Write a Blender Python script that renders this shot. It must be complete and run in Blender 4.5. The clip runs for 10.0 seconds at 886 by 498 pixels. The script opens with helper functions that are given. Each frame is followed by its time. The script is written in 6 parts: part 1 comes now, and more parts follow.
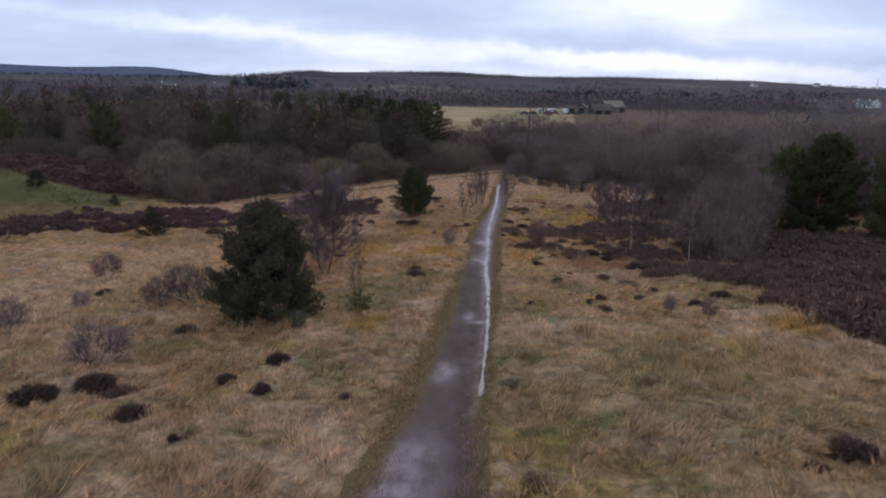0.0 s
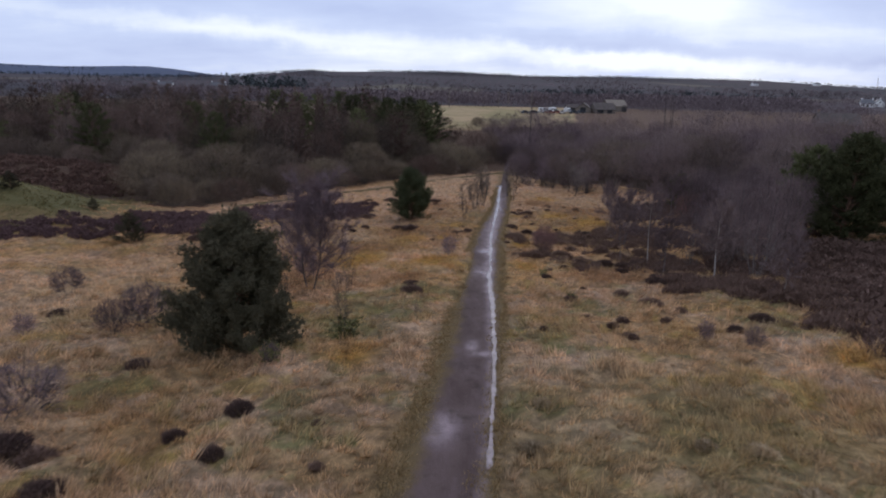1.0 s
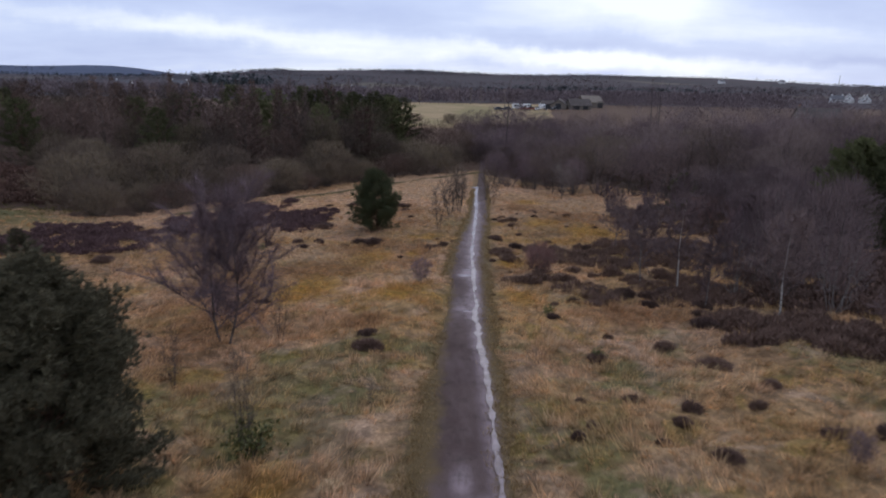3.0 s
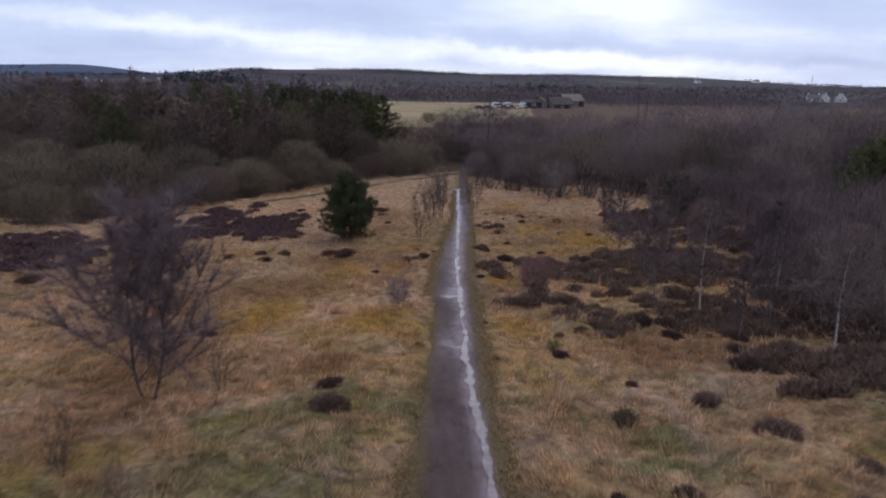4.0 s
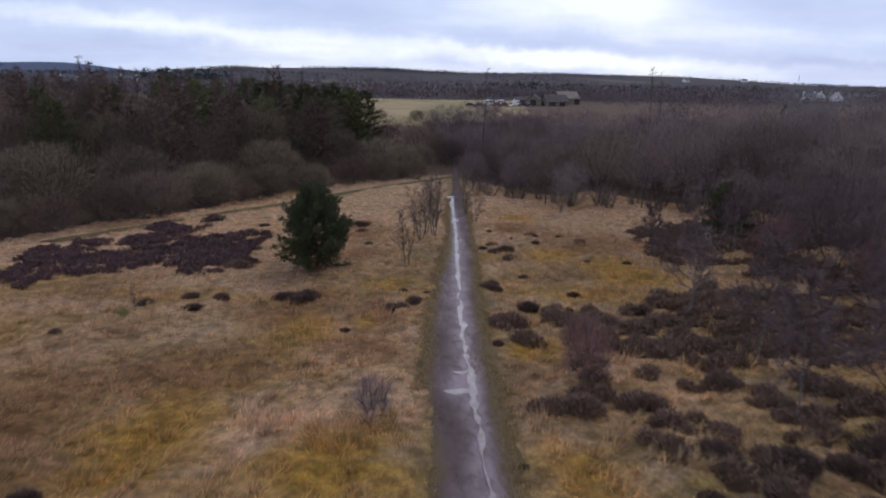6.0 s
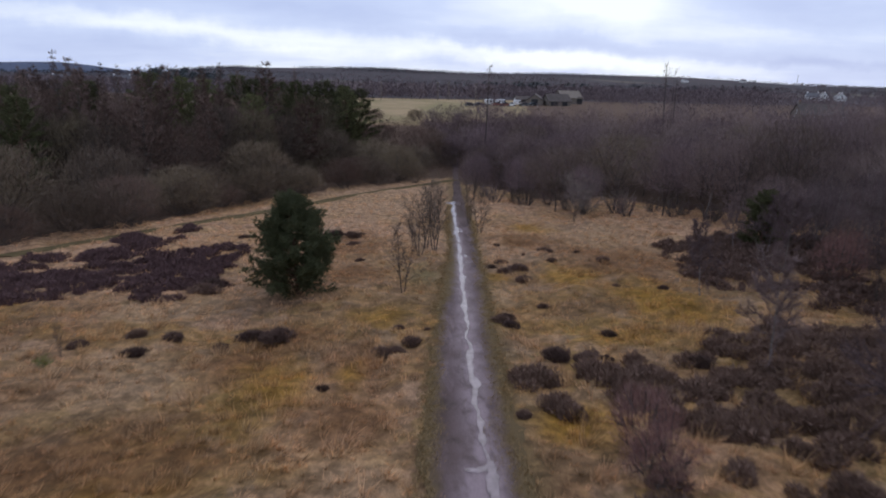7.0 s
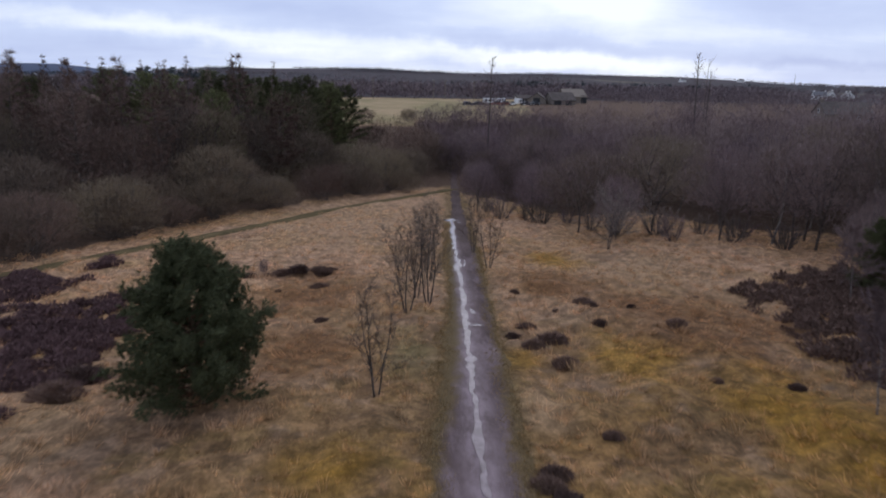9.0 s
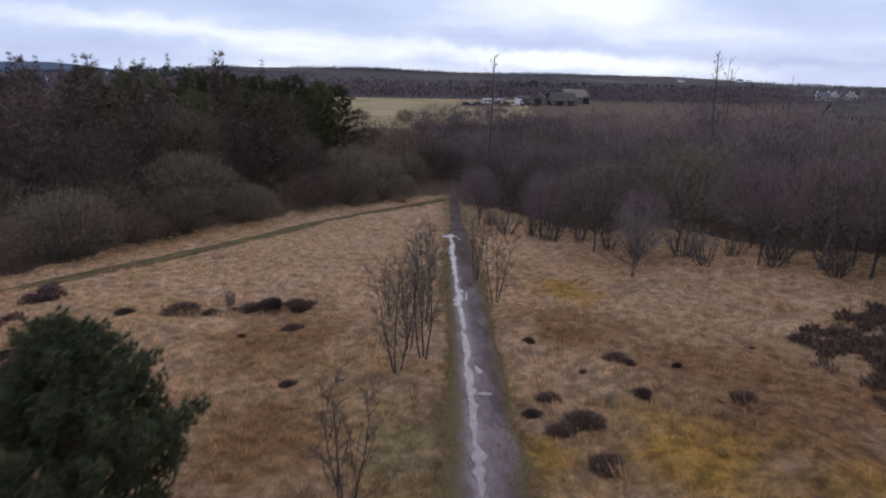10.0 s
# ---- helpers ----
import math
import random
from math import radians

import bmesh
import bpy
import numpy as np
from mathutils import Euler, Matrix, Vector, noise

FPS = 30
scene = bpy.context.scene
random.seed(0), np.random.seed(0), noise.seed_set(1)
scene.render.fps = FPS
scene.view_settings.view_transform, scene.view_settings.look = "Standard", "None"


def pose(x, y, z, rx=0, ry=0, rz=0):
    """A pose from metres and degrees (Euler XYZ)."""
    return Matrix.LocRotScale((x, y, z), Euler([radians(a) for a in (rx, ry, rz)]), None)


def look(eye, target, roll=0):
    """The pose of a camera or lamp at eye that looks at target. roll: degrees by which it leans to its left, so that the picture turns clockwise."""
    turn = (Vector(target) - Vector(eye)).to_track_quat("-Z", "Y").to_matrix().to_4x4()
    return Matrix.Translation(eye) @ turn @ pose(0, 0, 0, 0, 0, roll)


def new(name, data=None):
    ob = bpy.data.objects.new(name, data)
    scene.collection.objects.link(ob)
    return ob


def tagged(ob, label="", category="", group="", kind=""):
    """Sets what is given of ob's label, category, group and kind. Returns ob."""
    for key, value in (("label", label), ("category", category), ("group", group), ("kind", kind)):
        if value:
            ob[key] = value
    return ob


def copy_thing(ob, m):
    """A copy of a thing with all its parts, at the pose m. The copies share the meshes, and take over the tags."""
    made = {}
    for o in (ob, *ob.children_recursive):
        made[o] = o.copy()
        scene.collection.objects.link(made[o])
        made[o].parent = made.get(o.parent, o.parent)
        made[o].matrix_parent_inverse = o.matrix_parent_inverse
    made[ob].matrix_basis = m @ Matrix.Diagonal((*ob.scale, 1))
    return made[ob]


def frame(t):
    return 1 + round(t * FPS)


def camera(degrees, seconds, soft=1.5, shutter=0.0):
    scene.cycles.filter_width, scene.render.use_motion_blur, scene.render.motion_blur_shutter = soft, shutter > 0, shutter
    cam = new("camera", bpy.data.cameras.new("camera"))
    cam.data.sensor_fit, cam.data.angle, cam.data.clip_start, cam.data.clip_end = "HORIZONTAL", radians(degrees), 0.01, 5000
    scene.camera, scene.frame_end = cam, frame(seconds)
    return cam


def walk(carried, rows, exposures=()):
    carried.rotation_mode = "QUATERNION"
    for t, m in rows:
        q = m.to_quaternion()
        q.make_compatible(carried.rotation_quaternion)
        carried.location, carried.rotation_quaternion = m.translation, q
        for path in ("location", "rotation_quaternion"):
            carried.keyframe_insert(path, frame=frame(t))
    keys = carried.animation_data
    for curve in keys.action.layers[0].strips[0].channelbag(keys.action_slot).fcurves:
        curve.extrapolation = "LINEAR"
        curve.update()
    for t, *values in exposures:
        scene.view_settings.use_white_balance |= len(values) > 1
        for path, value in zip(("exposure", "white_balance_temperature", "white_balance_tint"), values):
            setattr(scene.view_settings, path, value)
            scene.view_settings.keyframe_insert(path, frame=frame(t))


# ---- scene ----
cam = camera(68.0, 10.0, soft=1.9, shutter=0.5)
# seconds, eye, turns about x, y and z
ROWS = [
    (0.0, -0.0, -0.0, 8.0, 75.651, -1.163, -0.403),
    (0.5, 0.022, 2.33, 7.902, 75.633, -1.12, -0.456),
    (1.0, 0.075, 5.112, 7.568, 75.624, -1.156, -0.455),
    (1.5, 0.105, 8.129, 7.09, 75.612, -1.157, -0.571),
    (2.0, 0.183, 11.412, 6.699, 75.59, -1.168, -2.425),
    (3.5, 0.516, 21.277, 5.768, 75.602, -0.921, -3.399),
    (4.0, 0.642, 24.615, 5.478, 75.589, -1.048, -4.813),
    (4.5, 0.762, 28.216, 5.331, 75.545, -1.136, -5.666),
    (5.0, 0.916, 31.896, 4.93, 75.541, -1.155, -5.719),
    (5.5, 1.162, 35.935, 4.563, 75.52, -1.161, -5.783),
    (7.0, 1.905, 47.996, 3.646, 75.567, -1.197, -6.031),
    (7.5, 2.252, 52.086, 3.362, 75.567, -1.229, -6.114),
    (8.0, 2.707, 56.282, 3.116, 75.603, -1.15, -6.199),
    (8.5, 3.156, 60.493, 2.784, 75.622, -1.098, -6.3),
    (9.0, 3.655, 64.766, 2.528, 75.639, -1.065, -6.388),
    (9.5, 4.068, 68.737, 2.535, 75.612, -1.116, -6.448),
    (10.0, 4.511, 72.868, 2.613, 75.594, -1.205, -6.565),
]
walk(cam, [(t, pose(x, y, z, rx, ry, rz)) for t, x, y, z, rx, ry, rz in ROWS])

# ---- light ----
SUN_ELEVATION, SUN_TURN = radians(38), radians(25)
world = bpy.data.worlds.new("overcast_sky")
scene.world = world
world.use_nodes = True


def node(tree, kind, **values):
    n = tree.nodes.new(kind)
    for key, value in values.items():
        if key == "operation":
            n.operation = value
        elif key == "blend_type":
            n.blend_type = value
        elif key == "attribute_name":
            n.attribute_name = value
        elif key == "sky_type":
            n.sky_type = value
        elif key == "sun_disc":
            n.sun_disc = value
        elif key == "sun_elevation":
            n.sun_elevation = value
        elif key == "sun_rotation":
            n.sun_rotation = value
        else:
            n.inputs[key].default_value = value
    return n


CLOUDS = ((0.26, 0.034, 0.24, 0.012, -0.050, 0.24), (-0.30, 0.062, 0.34, 0.013, -0.085, 0.16), (0.20, 0.058, 0.22, 0.013, -0.08, -0.12), (0.33, 0.105, 0.10, 0.032, -0.10, 0.26),
          (0.55, 0.105, 0.13, 0.020, -0.05, -0.09), (0.62, 0.034, 0.16, 0.007, 0.0, -0.12), (-0.42, 0.030, 0.28, 0.018, 0.0, -0.07), (0.60, 0.066, 0.18, 0.012, 0.0, 0.07), (-0.05, 0.095, 0.22, 0.014, -0.03, -0.06))


def sky_nodes():
    t = world.node_tree
    t.nodes.clear()
    link = t.links.new
    out = node(t, "ShaderNodeOutputWorld")
    back = node(t, "ShaderNodeBackground", Strength=1.0)
    sky = node(t, "ShaderNodeTexSky", sky_type="NISHITA", sun_disc=False, sun_elevation=SUN_ELEVATION, sun_rotation=SUN_TURN)
    dim = node(t, "ShaderNodeVectorMath", operation="SCALE")
    dim.inputs["Scale"].default_value = 0.10
    link(sky.outputs[0], dim.inputs[0])
    # cloud layer: directions laid out on a flat ceiling far above
    co = node(t, "ShaderNodeTexCoord")
    sep = node(t, "ShaderNodeSeparateXYZ")
    link(co.outputs["Generated"], sep.inputs[0])
    up = node(t, "ShaderNodeMath", operation="MAXIMUM")
    up.inputs[1].default_value = 0.0
    link(sep.outputs["Z"], up.inputs[0])
    lift = node(t, "ShaderNodeMath", operation="ADD")
    lift.inputs[1].default_value = 0.17
    link(up.outputs[0], lift.inputs[0])
    flat = []
    for axis in "XY":
        d = node(t, "ShaderNodeMath", operation="DIVIDE")
        link(sep.outputs[axis], d.inputs[0])
        link(lift.outputs[0], d.inputs[1])
        flat.append(d)
    com = node(t, "ShaderNodeCombineXYZ")
    link(flat[0].outputs[0], com.inputs[0])
    link(flat[1].outputs[0], com.inputs[1])
    rot = node(t, "ShaderNodeMapping")
    rot.inputs["Rotation"].default_value = (0, 0, 0.30)
    rot.inputs["Scale"].default_value = (0.6, 0.72, 1.0)
    rot.inputs["Location"].default_value = (0.0, 0.0, 0.0)
    link(com.outputs[0], rot.inputs[0])
    big = node(t, "ShaderNodeTexNoise", Scale=0.7, Detail=4.0, Roughness=0.45, Distortion=0.3)
    link(rot.outputs[0], big.inputs["Vector"])
    soft = node(t, "ShaderNodeTexNoise", Scale=2.0, Detail=8.0, Roughness=0.56, Distortion=0.2)
    link(rot.outputs[0], soft.inputs["Vector"])
    mixv = node(t, "ShaderNodeMath", operation="MULTIPLY_ADD")
    mixv.inputs[1].default_value = 0.55
    link(soft.outputs[0], mixv.inputs[0])
    link(big.outputs[0], mixv.inputs[2])
    # cloud forms above the hills: bearing and height of each, its breadth and depth, its slope, and how much it lightens
    bearing = node(t, "ShaderNodeMath", operation="ARCTAN2")
    link(sep.outputs["X"], bearing.inputs[0])
    link(sep.outputs["Y"], bearing.inputs[1])
    wisp = node(t, "ShaderNodeTexNoise", Scale=9.0, Detail=6.0, Roughness=0.6)
    link(co.outputs["Generated"], wisp.inputs["Vector"])

    def calc(op, a, b=0.0):
        n = node(t, "ShaderNodeMath", operation=op)
        for i, v in enumerate((a, b)):
            if isinstance(v, (int, float)):
                n.inputs[i].default_value = v
            else:
                link(v, n.inputs[i])
        return n.outputs[0]

    stir = calc("MULTIPLY", calc("SUBTRACT", wisp.outputs[0], 0.5), 0.05)
    height = calc("ADD", sep.outputs["Z"], stir)
    total = calc("MULTIPLY", calc("SUBTRACT", mixv.outputs[0], 0.77), 0.55)
    for at, up_at, broad, deep, slope, gain in CLOUDS:
        along = calc("SUBTRACT", bearing.outputs[0], at)
        across = calc("SUBTRACT", calc("SUBTRACT", height, up_at), calc("MULTIPLY", along, slope))
        far = calc("ADD", calc("POWER", calc("ABSOLUTE", calc("DIVIDE", along, broad)), 2.0), calc("POWER", calc("ABSOLUTE", calc("DIVIDE", across, deep)), 2.0))
        total = calc("ADD", total, calc("MULTIPLY", calc("EXPONENT", calc("MULTIPLY", far, -1.0)), gain))
    total = calc("ADD", total, 0.74)
    ramp = node(t, "ShaderNodeValToRGB")
    e = ramp.color_ramp.elements
    e[0].position, e[0].color = 0.57, (0.47, 0.56, 0.87, 1)
    e[1].position, e[1].color = 0.90, (0.95, 1.02, 1.10, 1)
    m = e.new(0.72)
    m.color = (0.60, 0.70, 0.99, 1)
    link(total, ramp.inputs[0])
    mix = node(t, "ShaderNodeMixRGB", Fac=0.93)
    link(dim.outputs[0], mix.inputs[1])
    link(ramp.outputs[0], mix.inputs[2])
    link(mix.outputs[0], back.inputs[0])
    link(back.outputs[0], out.inputs[0])


sky_nodes()
sun = new("sun", bpy.data.lights.new("sun", "SUN"))
sun.data.energy, sun.data.angle, sun.data.color = 0.95, radians(55), (1.0, 0.95, 0.88)
sun.matrix_world = look((0, 0, 50), (-math.sin(SUN_TURN) * 100, -math.cos(SUN_TURN) * 100, 50 - 100 * math.tan(SUN_ELEVATION)))


# ---- materials ----
def surface(name, roughness=0.85, specular=0.25):
    m = bpy.data.materials.new(name)
    m.use_nodes = True
    b = m.node_tree.nodes["Principled BSDF"]
    b.inputs["Roughness"].default_value = roughness
    b.inputs["Specular IOR Level"].default_value = specular
    return m, m.node_tree, b


def noise_at(t, scale, detail=4.0, rough=0.6, stretch=None, shift=0.0):
    co = node(t, "ShaderNodeTexCoord")
    mp = node(t, "ShaderNodeMapping")
    mp.inputs["Location"].default_value = (shift, shift * 1.7, shift * 0.6)
    if stretch:
        mp.inputs["Scale"].default_value = stretch
    t.links.new(co.outputs["Object"], mp.inputs[0])
    n = node(t, "ShaderNodeTexNoise", Scale=scale, Detail=detail, Roughness=rough)
    t.links.new(mp.outputs[0], n.inputs["Vector"])
    return n.outputs[0]


def span(t, value, low, high, a=0.0, b=1.0):
    r = node(t, "ShaderNodeMapRange")
    r.interpolation_type = "SMOOTHSTEP"
    r.inputs[1].default_value, r.inputs[2].default_value, r.inputs[3].default_value, r.inputs[4].default_value = low, high, a, b
    t.links.new(value, r.inputs[0])
    return r.outputs[0]


def math_of(t, op, a, b=None, c=None):
    n = node(t, "ShaderNodeMath", operation=op)
    for i, v in enumerate((a, b, c)):
        if v is None:
            continue
        if isinstance(v, (int, float)):
            n.inputs[i].default_value = v
        else:
            t.links.new(v, n.inputs[i])
    return n.outputs[0]


def blend(t, fac, a, b, how="MIX"):
    n = node(t, "ShaderNodeMixRGB", blend_type=how)
    for i, v in enumerate((fac, a, b)):
        if isinstance(v, (int, float)):
            n.inputs[i].default_value = v
        elif isinstance(v, tuple):
            n.inputs[i].default_value = (*v, 1)
        else:
            t.links.new(v, n.inputs[i])
    return n.outputs[0]


def bump_on(t, b, height, strength, distance):
    n = node(t, "ShaderNodeBump", Strength=strength, Distance=distance)
    t.links.new(height, n.inputs["Height"])
    t.links.new(n.outputs[0], b.inputs["Normal"])


PATH_X, PATH_SLOPE = -2.0, 0.115


def moor_colour(t):
    """Straw, moss and sedge in patches; worn green verges by the path; pasture and fields far off; haze painted blue on
    the last hills.
    """
    co = node(t, "ShaderNodeTexCoord")
    sep = node(t, "ShaderNodeSeparateXYZ")
    t.links.new(co.outputs["Object"], sep.inputs[0])
    x, y = sep.outputs["X"], sep.outputs["Y"]
    patch = span(t, noise_at(t, 0.22, 5), 0.35, 0.68)
    upper = blend(t, patch, (0.288, 0.184, 0.104), (0.508, 0.342, 0.224))
    lower = blend(t, patch, (0.360, 0.205, 0.104), (0.545, 0.322, 0.190))
    straw = blend(t, span(t, y, 26.0, 62.0), upper, lower)
    ochre = math_of(t, "MULTIPLY", span(t, noise_at(t, 0.085, 6, 0.65, shift=7.0), 0.43, 0.58), span(t, y, 34.0, 58.0, 0.20, 0.38))
    c = blend(t, ochre, straw, (0.330, 0.205, 0.045))
    green = span(t, noise_at(t, 0.16, 6, 0.65, shift=23.0), 0.50, 0.60)
    c = blend(t, math_of(t, "MULTIPLY", green, span(t, y, 40.0, 66.0, 0.85, 0.15)), c, (0.150, 0.150, 0.058))
    red = span(t, noise_at(t, 0.11, 6, 0.7, shift=41.0), 0.50, 0.66)
    c = blend(t, math_of(t, "MULTIPLY", red, span(t, y, 52.0, 76.0, 0.35, 0.75)), c, (0.200, 0.112, 0.060))
    sedge = span(t, noise_at(t, 0.065, 7, 0.7, shift=57.0), 0.52, 0.66)
    c = blend(t, math_of(t, "MULTIPLY", sedge, span(t, y, 56.0, 74.0, 0.15, 0.7)), c, (0.115, 0.064, 0.034))
    belt = math_of(t, "MULTIPLY", span(t, y, 66.0, 78.0), span(t, y, 86.0, 104.0, 0.25, 0.0))
    c = blend(t, belt, c, (0.170, 0.098, 0.048))
    corner = math_of(t, "MULTIPLY", math_of(t, "MULTIPLY", span(t, x, 10.0, 15.0), span(t, y, 78.0, 86.0)), span(t, y, 100.0, 118.0, 0.75, 0.0))
    c = blend(t, corner, c, (0.170, 0.098, 0.036))
    tawny = math_of(t, "MULTIPLY", span(t, noise_at(t, 0.13, 6, 0.7, shift=63.0), 0.50, 0.57), span(t, y, 60.0, 80.0, 0.22, 0.45))
    c = blend(t, tawny, c, (0.320, 0.172, 0.040))
    dull = math_of(t, "MULTIPLY", span(t, noise_at(t, 0.26, 6, 0.7, shift=71.0), 0.52, 0.64), span(t, y, 44.0, 66.0, 0.30, 0.55))
    c = blend(t, dull, c, (0.142, 0.090, 0.046))
    moss = math_of(t, "MULTIPLY", span(t, noise_at(t, 0.22, 5, 0.6, shift=77.0), 0.56, 0.62), span(t, y, 40.0, 80.0, 0.5, 0.25))
    c = blend(t, moss, c, (0.270, 0.186, 0.036))
    rosy = span(t, noise_at(t, 0.30, 5, 0.65, shift=91.0), 0.52, 0.60)
    c = blend(t, math_of(t, "MULTIPLY", rosy, span(t, y, 40.0, 70.0, 0.5, 0.3)), c, (0.390, 0.268, 0.195))
    bent_grass = math_of(t, "MULTIPLY", span(t, y, 80.0, 106.0), span(t, noise_at(t, 0.12, 5, 0.6, shift=83.0), 0.30, 0.62, 0.72, 0.30))
    c = blend(t, bent_grass, c, (0.530, 0.330, 0.210))
    # stretches of pale bent, brown sedge, ochre moss and green turf
    for name, colour, most in (("pale", (0.430, 0.280, 0.165), 0.75), ("brown", (0.205, 0.098, 0.042), 0.85), ("green", (0.180, 0.150, 0.062), 0.7), ("ochre", (0.345, 0.180, 0.025), 0.78)):
        grown = node(t, "ShaderNodeAttribute", attribute_name=name)
        c = blend(t, math_of(t, "MULTIPLY", grown.outputs["Fac"], most), c, colour)
    # verge along the path
    line = math_of(t, "MULTIPLY_ADD", y, PATH_SLOPE, PATH_X)
    off = math_of(t, "ABSOLUTE", math_of(t, "SUBTRACT", x, line))
    off = math_of(t, "ADD", off, math_of(t, "MULTIPLY", noise_at(t, 0.5, 4, shift=3.0), 1.6))
    c = blend(t, math_of(t, "MULTIPLY", span(t, off, 1.7, 3.2, 1.0, 0.0), 0.6), c, (0.165, 0.118, 0.052))
    # coarse noise paints lit tussock tops and shaded hollows; fine noise breaks it up
    mott = span(t, noise_at(t, 1.5, 5, 0.65, shift=11.0), 0.34, 0.68, 0.58, 1.34)
    fine = span(t, noise_at(t, 7.0, 4, 0.7), 0.25, 0.75, 0.65, 1.3)
    both = math_of(t, "MULTIPLY", mott, fine)
    c = blend(t, 1.0, c, both, "MULTIPLY")
    # pasture beyond the trees, then patchwork
    past = blend(t, span(t, noise_at(t, 0.05, 6, 0.65), 0.35, 0.65), (0.205, 0.168, 0.082), (0.330, 0.238, 0.140))
    zone = node(t, "ShaderNodeAttribute", attribute_name="pasture")
    litter = node(t, "ShaderNodeAttribute", attribute_name="litter")
    bracken = blend(t, noise_at(t, 0.9, 6, 0.7, shift=2.0), (0.062, 0.040, 0.029), (0.140, 0.086, 0.060))
    c = blend(t, litter.outputs["Fac"], c, bracken)
    turf = node(t, "ShaderNodeAttribute", attribute_name="turf")
    c = blend(t, turf.outputs["Fac"], c, blend(t, noise_at(t, 0.4, 5), (0.085, 0.078, 0.032), (0.165, 0.142, 0.062)))
    c = blend(t, zone.outputs["Fac"], c, past)
    vor = node(t, "ShaderNodeTexVoronoi", Scale=0.0042)
    warp = node(t, "ShaderNodeMapping")
    warp.inputs["Rotation"].default_value = (0, 0, 0.4)
    warp.inputs["Scale"].default_value = (1.0, 0.55, 1.0)
    t.links.new(co.outputs["Object"], warp.inputs[0])
    t.links.new(warp.outputs[0], vor.inputs["Vector"])
    hue = node(t, "ShaderNodeSeparateColor")
    t.links.new(vor.outputs["Color"], hue.inputs[0])
    ramp = node(t, "ShaderNodeValToRGB")
    ramp.color_ramp.interpolation = "CONSTANT"
    e = ramp.color_ramp.elements
    e[0].position, e[0].color = 0.0, (0.044, 0.036, 0.042, 1)
    e[1].position, e[1].color = 0.35, (0.050, 0.040, 0.046, 1)
    for p, col in ((0.6, (0.034, 0.030, 0.037, 1)), (0.90, (0.090, 0.078, 0.060, 1))):
        e.new(p).color = col
    t.links.new(hue.outputs[0], ramp.inputs[0])
    # past y 2700 the blue of haze is mixed into the base colour
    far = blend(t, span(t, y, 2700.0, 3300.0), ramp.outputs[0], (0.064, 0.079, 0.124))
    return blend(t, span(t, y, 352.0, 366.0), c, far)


def ground_material():
    m, t, b = surface("moor_ground", 0.95, 0.1)
    # shade in the gaps between blades, put into the ground colour
    co = node(t, "ShaderNodeTexCoord")
    sep = node(t, "ShaderNodeSeparateXYZ")
    t.links.new(co.outputs["Object"], sep.inputs[0])
    gap_shade = span(t, sep.outputs["Y"], 150.0, 240.0, 0.68, 1.0)
    t.links.new(blend(t, 1.0, moor_colour(t), gap_shade, "MULTIPLY"), b.inputs["Base Color"])
    bump_on(t, b, noise_at(t, 4.0, 6, 0.7), 0.8, 0.12)
    return m


def blade_material(name, tint, low, high):
    """Dry grass: the ground's own patches, paler, each blade a little different."""
    m, t, b = surface(name, 0.8, 0.2)
    geo = node(t, "ShaderNodeNewGeometry")
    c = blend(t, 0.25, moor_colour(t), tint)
    var = span(t, geo.outputs["Random Per Island"], 0.0, 1.0, low, high)
    c = blend(t, 1.0, c, var, "MULTIPLY")
    t.links.new(c, b.inputs["Base Color"])
    let_through(t, b, c, 0.5)
    return m


def let_through(t, b, colour, share):
    """Thin dry leaves glow a little with the light behind them."""
    thin = node(t, "ShaderNodeBsdfTranslucent")
    t.links.new(colour, thin.inputs["Color"])
    mix = node(t, "ShaderNodeMixShader", Fac=share)
    t.links.new(b.outputs[0], mix.inputs[1])
    t.links.new(thin.outputs[0], mix.inputs[2])
    t.links.new(mix.outputs[0], t.nodes["Material Output"].inputs["Surface"])


def island_material(name, a, b_col, roughness=0.85, specular=0.2, third=None):
    """Twigs, needles and leaves: colour varies from piece to piece and from plant to plant."""
    m, t, b = surface(name, roughness, specular)
    geo = node(t, "ShaderNodeNewGeometry")
    info = node(t, "ShaderNodeObjectInfo")
    c = blend(t, geo.outputs["Random Per Island"], a, b_col)
    if third:
        c = blend(t, math_of(t, "MULTIPLY", info.outputs["Random"], 0.7), c, third)
    c = blend(t, 1.0, c, span(t, info.outputs["Random"], 0.0, 1.0, 0.65, 1.45), "MULTIPLY")
    t.links.new(c, b.inputs["Base Color"])
    return m


def bark_material(name, a, b_col, scale, stretch=(1, 1, 1), low=0.4, high=0.6):
    m, t, b = surface(name, 0.85, 0.2)
    n = noise_at(t, scale, 5, 0.65, stretch)
    t.links.new(blend(t, span(t, n, low, high), a, b_col), b.inputs["Base Color"])
    bump_on(t, b, n, 0.6, 0.02)
    return m


def wall_material(name, a, b_col, scale, roughness=0.85):
    m, t, b = surface(name, roughness, 0.05 if roughness > 0.95 else 0.3)
    n = noise_at(t, scale, 6, 0.7)
    t.links.new(blend(t, span(t, n, 0.3, 0.7), a, b_col), b.inputs["Base Color"])
    bump_on(t, b, noise_at(t, scale * 6, 3), 0.4, 0.03)
    return m


